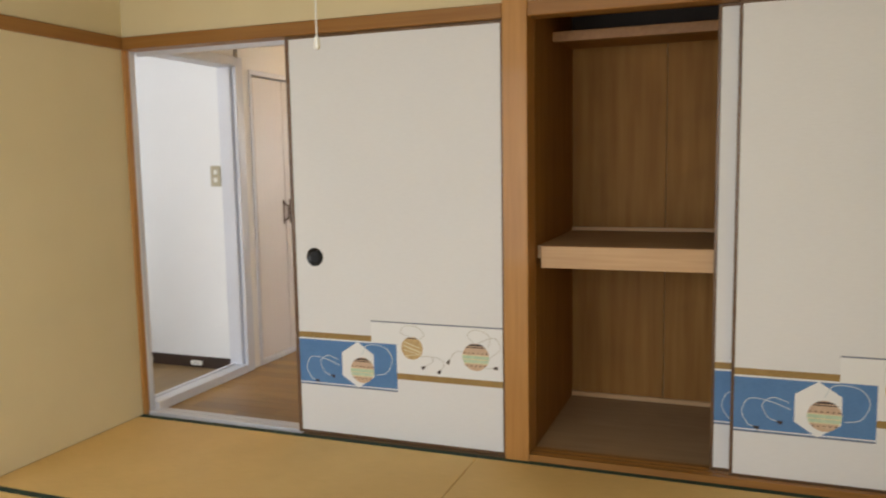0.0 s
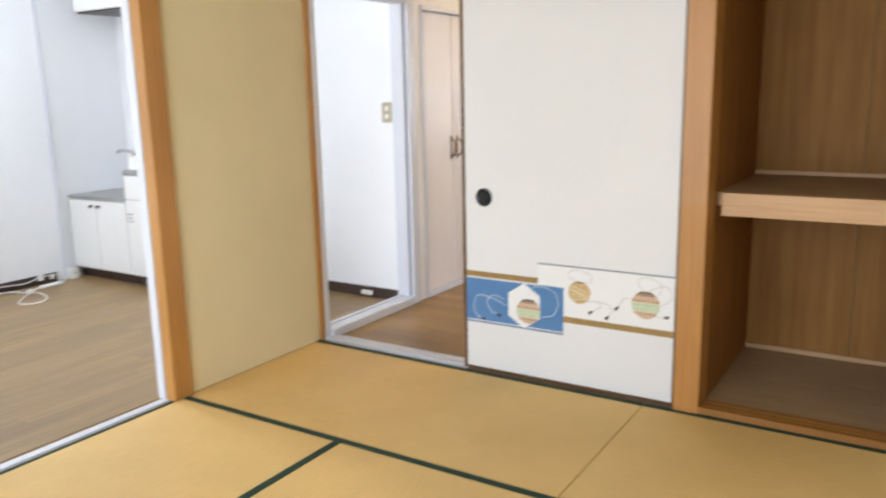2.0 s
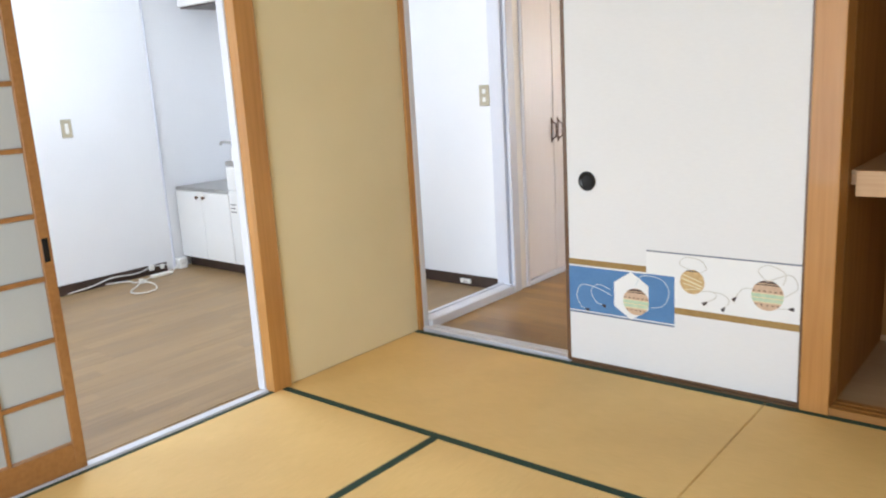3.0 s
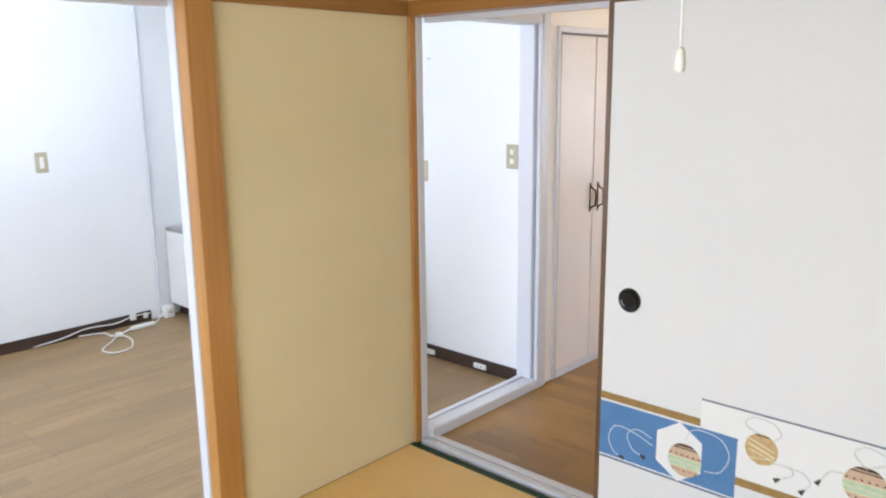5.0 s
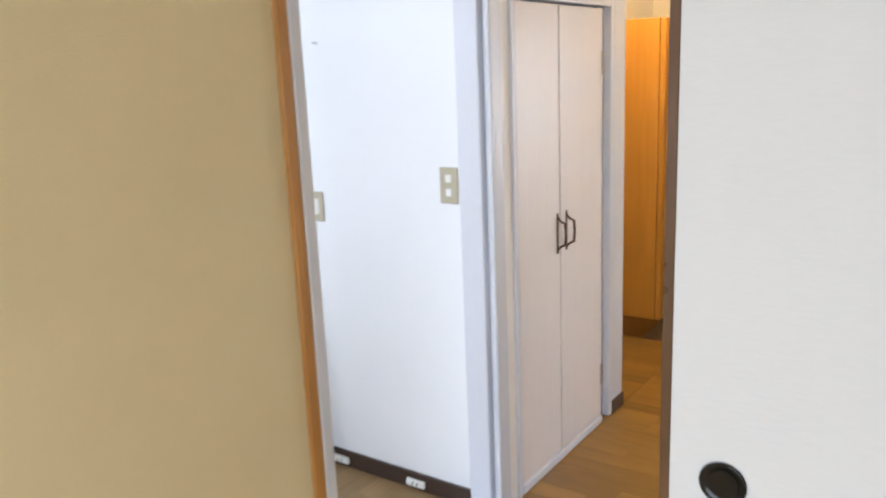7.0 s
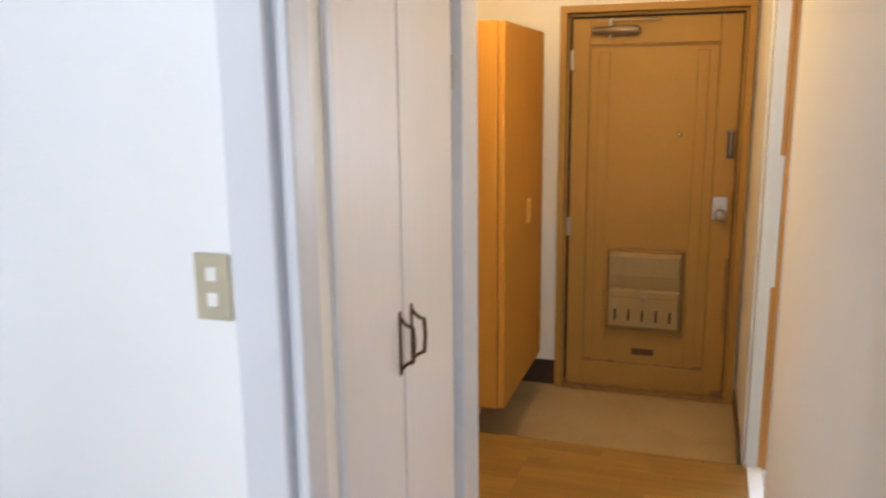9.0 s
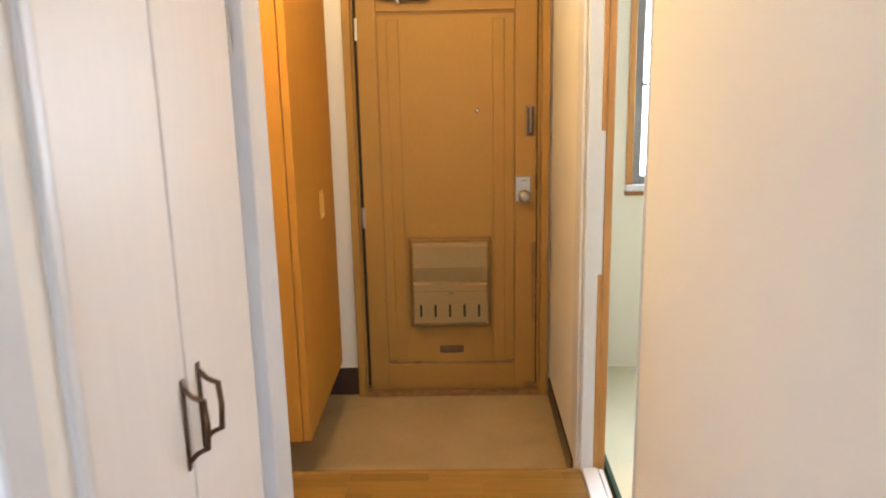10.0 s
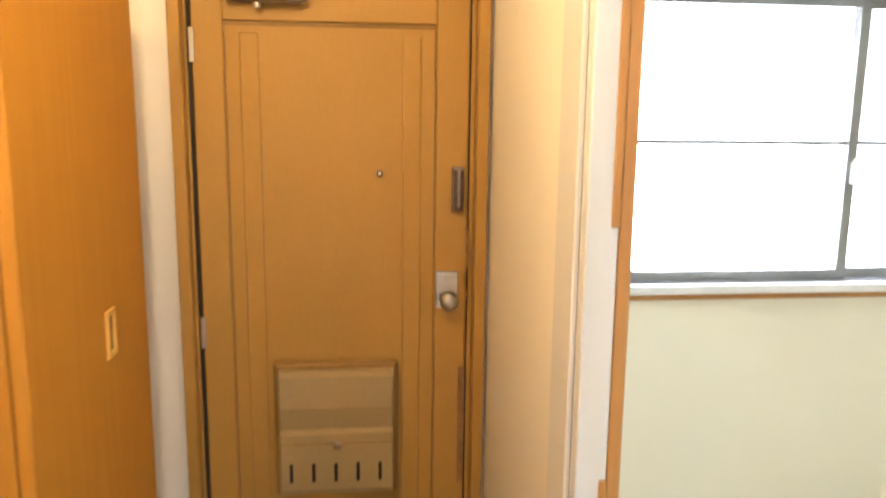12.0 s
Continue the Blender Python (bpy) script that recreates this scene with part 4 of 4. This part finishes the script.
# ---- switches and sockets ----
def plate(name, c, axis, sign, w, h, rockers, label, category, mat=None):
    """A wall plate centred on c, facing sign along axis, with rockers as (offset, height)."""
    t = thing(name, c, label, category)

    def slab(u0, u1, d0, d1, z0, z1, bev):
        if axis == "y":
            return box(c[0] + u0, c[0] + u1, c[1] + sign * d0, c[1] + sign * d1, c[2] + z0, c[2] + z1, bevel=bev)
        return box(c[0] + sign * d0, c[0] + sign * d1, c[1] + u0, c[1] + u1, c[2] + z0, c[2] + z1, bevel=bev)

    part("face_plate", slab(-w / 2, w / 2, 0, 0.005, -h / 2, h / 2, 0.0025), mat or M_BEIGE, t)
    for dz, rh in rockers:
        part("rocker", slab(-0.012, 0.012, 0.004, 0.008, dz - rh / 2, dz + rh / 2, 0.002), M_ROCK, t, "ivory rocker")
    return t


plate("light_switch", (-0.133, 0.839, 1.157), "y", -1, 0.072, 0.120, ((0.023, 0.026), (-0.023, 0.026)), "beige double light switch on the white kitchen wall", "switch")
plate("light_switch", (-0.738, 0.839, 1.049), "y", -1, 0.066, 0.112, ((0.0, 0.060),), "beige single switch on the white kitchen wall", "switch")
plate("light_switch", (-2.589, -0.447, 1.085), "x", 1, 0.070, 0.118, ((0.0, 0.066),), "beige single switch on the white kitchen side wall", "switch")
plate("wall_socket", (3.529, -0.045, 0.135), "x", -1, 0.070, 0.120, ((0.02, 0.03), (-0.02, 0.03)), "ivory wall socket low on the ochre wall", "socket", M_ROCK)
for x in (-0.327, -0.70):
    t = thing("baseboard_socket", (x, 0.827, 0.03), "white socket set in the dark baseboard", "socket")
    part("cover", box(x - 0.042, x + 0.042, 0.815, 0.8275, 0.014, 0.042, bevel=0.003), M_ROCK, t)
    part("hole", boxes((x - 0.012, x - 0.008, 0.8144, 0.817, 0.022, 0.034), (x + 0.008, x + 0.012, 0.8144, 0.817, 0.022, 0.034)), M_INK, t)
t = thing("baseboard_plug", (-0.10, 0.822, 0.03), "small brown cable stub at the baseboard end", "plug")
part("stub", disc((-0.10, 0.820, 0.02), 0.012, 0.016, "y", 14), M_BASE, t)

hk = thing("wall_hook", (-0.683, 0.839, 1.641), "small grey screw hook in the white kitchen wall", "hook")
part("base", disc((-0.683, 0.836, 1.641), 0.004, 0.006, "y", 12), M_CORDP, hk)
part("stem", tube(curve_points([(-0.683, 0.834, 1.641), (-0.683, 0.822, 1.638), (-0.683, 0.818, 1.645)], 4), 0.002, 6), M_CORDP, hk)

# ---- kitchen units ----
st = thing("stove_stand", (-2.27, 0.57, 0.0), "low white stove cabinet with a steel top", "cabinet")
part("body", box(-2.600, -1.952, 0.305, 0.838, 0.075, 0.575, bevel=0.002), M_KCAB, st)
part("toe_kick", box(-2.598, -1.954, 0.345, 0.838, -0.003, 0.075), M_BASE, st, "black-brown recessed toe kick")
part("steel_top", box(-2.604, -1.950, 0.292, 0.838, 0.577, 0.600, bevel=0.004), M_STEEL, st, "brushed steel top")
for a, b, kx in ((-2.598, -2.278, -2.315), (-2.274, -1.954, -2.237)):
    d = part("door", box(a, b, 0.287, 0.303, 0.08, 0.572, bevel=0.003), M_KCAB, st)
    part("knob", lathe((kx, 0.287, 0.535), [(0.006, 0.0), (0.007, 0.01), (0.013, 0.016), (0.012, 0.022), (0.004, 0.024)], "y", 16), M_BRONZE, d, "dark round knob", True)
sk = thing("sink_unit", (-1.40, 0.57, 0.0), "white kitchen sink unit with a steel worktop", "sink unit")
part("body", box(-1.946, -0.872, 0.305, 0.836, 0.075, 0.765, bevel=0.002), M_KCAB, sk)
part("toe_kick", box(-1.944, -0.874, 0.345, 0.836, -0.003, 0.075), M_BASE, sk, "black-brown recessed toe kick")
part("worktop", boxes((-1.948, -0.866, 0.290, 0.500, 0.768, 0.800), (-1.948, -1.75, 0.50, 0.78, 0.768, 0.800), (-1.15, -0.866, 0.50, 0.78, 0.768, 0.800), (-1.948, -0.866, 0.78, 0.838, 0.768, 0.800), (-1.948, -0.866, 0.800, 0.838, 0.800, 0.905), bevel=0.004), M_STEEL, sk, "brushed steel worktop with upstand")
part("basin", boxes((-1.75, -1.15, 0.50, 0.78, 0.62, 0.63), (-1.76, -1.75, 0.50, 0.78, 0.62, 0.79), (-1.15, -1.14, 0.50, 0.78, 0.62, 0.79), (-1.75, -1.15, 0.49, 0.50, 0.62, 0.79), (-1.75, -1.15, 0.78, 0.79, 0.62, 0.79)), M_STEEL, sk)
for k in range(3):
    a = -1.944 + k * 0.357
    d = part("door", box(a, a + 0.354, 0.287, 0.303, 0.08, 0.60, bevel=0.003), M_KCAB, sk)
    part("drawer_front", box(a, a + 0.354, 0.287, 0.303, 0.605, 0.762, bevel=0.003), M_KCAB, sk)
    part("knob", lathe((a + 0.32, 0.287, 0.56), [(0.006, 0.0), (0.007, 0.01), (0.013, 0.016), (0.012, 0.022), (0.004, 0.024)], "y", 16), M_BRONZE, d, "dark round knob", True)
part("sticker", boxes((-1.93, -1.87, 0.2858, 0.287, 0.50, 0.506), (-1.93, -1.88, 0.2858, 0.287, 0.475, 0.481), (-1.93, -1.87, 0.2858, 0.287, 0.45, 0.456)), M_INK, sk)
tp = thing("kitchen_tap", (-1.893, 0.36, 0.80), "steel tap on a white column at the sink worktop", "tap")
part("column", lathe((-1.893, 0.36, 0.80), [(0.044, 0.0), (0.046, 0.006), (0.043, 0.012), (0.042, 0.082), (0.036, 0.090), (0.020, 0.092)], "z", 24), M_ROCK, tp, "white plastic column", True)
part("valve", lathe((-1.893, 0.36, 0.892), [(0.018, 0.0), (0.020, 0.012), (0.030, 0.016), (0.030, 0.034), (0.022, 0.040), (0.008, 0.042)], "z", 20), M_STEEL, tp, "", True)
part("spout", tube(curve_points([(-1.85, 0.36, 0.918), (-1.91, 0.36, 0.921), (-2.0, 0.358, 0.924), (-2.05, 0.356, 0.922), (-2.066, 0.355, 0.908)]), 0.010, 10), M_STEEL, tp, "", True)
wc = thing("wall_cabinet", (-1.7, 0.6, 1.84), "white hanging kitchen cabinet with a dark underside", "cabinet")
part("body", box(-2.40, -1.0, 0.38, 0.838, 1.856, 2.33, bevel=0.002), M_KCAB, wc)
part("underside", box(-2.395, -1.005, 0.385, 0.836, 1.846, 1.856), M_BASE, wc, "dark underside board")
for k in range(3):
    part("door", box(-2.398 + k * 0.466, -2.398 + k * 0.466 + 0.462, 0.362, 0.378, 1.858, 2.325, bevel=0.003), M_KCAB, wc)

# ---- cables and extension box by the kitchen wall ----
cb = thing("extension_cord", (-2.45, -0.16, 0.0), "white extension cord lying in a loose loop", "cable")
part("cable", tube(curve_points([(-2.555, -0.36, 0.012), (-2.54, -0.25, 0.006), (-2.50, -0.215, 0.006), (-2.434, -0.215, 0.006), (-2.40, -0.185, 0.010)]), 0.005, 8), M_ROCK, cb, "", True)
part("loop", tube(curve_points([(-2.395, -0.19, 0.010), (-2.31, -0.27, 0.006), (-2.225, -0.36, 0.006), (-2.15, -0.375, 0.006), (-2.10, -0.33, 0.006), (-2.12, -0.24, 0.006), (-2.21, -0.185, 0.006), (-2.30, -0.16, 0.006), (-2.385, -0.175, 0.012)]), 0.005, 8), M_ROCK, cb, "", True)
part("tail", tube(curve_points([(-2.40, -0.165, 0.008), (-2.45, -0.11, 0.006), (-2.458, -0.07, 0.010)]), 0.005, 8), M_ROCK, cb, "", True)
part("tap_block", box(-2.476, -2.440, -0.075, 0.090, -0.001, 0.024, bevel=0.006), M_ROCK, cb)
part("plug", box(-2.415, -2.380, -0.200, -0.160, -0.001, 0.028, bevel=0.007), M_ROCK, cb)
part("lead", tube(curve_points([(-2.458, 0.088, 0.012), (-2.50, 0.125, 0.006), (-2.545, 0.19, 0.03), (-2.55, 0.203, 0.04)]), 0.0045, 8), M_ROCK, cb, "", True)
cb = thing("phone_cable", (-2.55, -0.2, 0.0), "thin white cable along the dark baseboard", "cable")
part("cable", tube(curve_points([(-2.572, 0.12, 0.05), (-2.570, 0.0, 0.055), (-2.566, -0.12, 0.035), (-2.568, -0.3, 0.045), (-2.566, -0.45, 0.02), (-2.562, -0.62, 0.008)]), 0.004, 8), M_ROCK, cb, "", True)
part("junction", box(-2.578, -2.560, -0.02, 0.02, 0.03, 0.07, bevel=0.004), M_ROCK, cb)
part("clip", box(-2.578, -2.562, 0.07, 0.10, 0.025, 0.06, bevel=0.004), M_ROCK, cb)
bx = thing("socket_box", (-2.60, 0.24, 0.0), "white surface socket box on the floor corner", "socket")
part("box", box(-2.612, -2.53, 0.205, 0.275, -0.003, 0.075, bevel=0.006), M_ROCK, bx)
for u in (0.228, 0.246):
    part("hole", box(-2.5302, -2.529, u, u + 0.004, 0.03, 0.045), M_INK, bx)
for u in (-2.58, -2.562):
    part("hole", box(u, u + 0.004, 0.2042, 0.206, 0.03, 0.045), M_INK, bx)
pp = thing("corner_duct", (-2.6, 0.2, 0.0), "white painted cable duct in the kitchen corner", "duct")
part("duct", box(-2.614, -2.580, 0.192, 0.204, 0.0, CEIL, bevel=0.003), M_PAINT, pp)

# ---- lamps ----
kl = thing("pendant_lamp", (-1.3, -0.9, CEIL), "lit white pendant lamp with a pull cord", "lamp")
part("shade", lathe((-1.3, -0.9, 1.968), [(0.20, -0.045), (0.225, -0.03), (0.225, 0.03), (0.12, 0.075), (0.03, 0.08)], "z", 36), M_LAMP, kl, "glowing opal shade", True)
part("rod", disc((-1.3, -0.9, 2.20), 0.012, 0.28, "z", 10), M_ROCK, kl)
part("pull_cord", tube([(-1.26, -0.90, 1.96), (-1.258, -0.90, 1.78)], 0.004, 6), M_ROCK, kl)
pc = thing("pull_cord", (1.665, -1.11, CEIL), "thin white lamp pull cord with a tip", "cord")
part("string", tube([(1.665, -1.11, CEIL), (1.664, -1.11, 1.92), (1.665, -1.11, 1.545)], 0.0022, 6), M_ROCK, pc)
part("tip", lathe((1.665, -1.11, 1.540), [(0.004, 0.018), (0.007, 0.013), (0.009, -0.012), (0.006, -0.018)][::-1], "z", 14), M_ROCK, pc, "white plastic tip", True)
el = thing("ceiling_lamp", (0.10, 2.45, CEIL), "small lit warm ceiling lamp in the hall", "lamp")
part("base", disc((0.10, 2.45, CEIL - 0.015), 0.07, 0.03, "z", 24), M_ROCK, el)
part("shade", lathe((0.10, 2.45, CEIL - 0.07), [(0.02, -0.045), (0.07, -0.03), (0.09, 0.0), (0.07, 0.04)], "z", 28), M_WARM, el, "glowing warm opal shade", True)
for nm in ("pendant_lamp", "ceiling_lamp"):
    for ch in bpy.data.objects[nm].children:
        if ch.name.startswith("shade"):
            ch.visible_shadow = False

# ---- floor strips ----
def floor_strips(parent, x0, x1, y0, y1, along, width, length, z, material, seed):
    """Thin strips laid end to end in staggered rows; alike strips share one mesh."""
    rnd, shared = random.Random(seed), {}
    u0, u1, v0, v1 = (x0, x1, y0, y1) if along == "x" else (y0, y1, x0, x1)
    v = v0
    while v < v1 - 0.005:
        w = min(width, v1 - v)
        u = u0 - length * rnd.choice((0.0, 0.2, 0.4, 0.6, 0.8))
        while u < u1 - 0.002:
            a, b = max(u, u0), min(u + length, u1)
            u += length
            if b - a < 0.004:
                continue
            key = (round(b - a, 3), round(w, 3))
            if key not in shared:
                me = bpy.data.meshes.new("floor_strip")
                bm = box(-(b - a) / 2 + 0.0004, (b - a) / 2 - 0.0004, -w / 2 + 0.0004, w / 2 - 0.0004, 0, 0.003)
                bm.to_mesh(me)
                bm.free()
                me.materials.append(material)
                shared[key] = me
            ob = new("floor_strip", shared[key])
            ob.parent = parent
            c = ((a + b) / 2, v + w / 2)
            ob.location = (c[0], c[1], z) if along == "x" else (c[1], c[0], z)
            ob.rotation_euler = (0, 0, 0 if along == "x" else radians(90))
        v += width


floor_strips(floor_h, 0.042, 0.884, 0.094, 2.784, "x", 0.085, 0.48, -0.004, M_HFLOOR, 3)
floor_strips(floor_h, -0.549, 0.040, 1.928, 2.784, "x", 0.085, 0.48, -0.004, M_HFLOOR, 4)
floor_strips(floor_k, -2.576, -0.083, -3.655, 0.826, "y", 0.09, 0.75, -0.004, M_KFLOOR, 8)
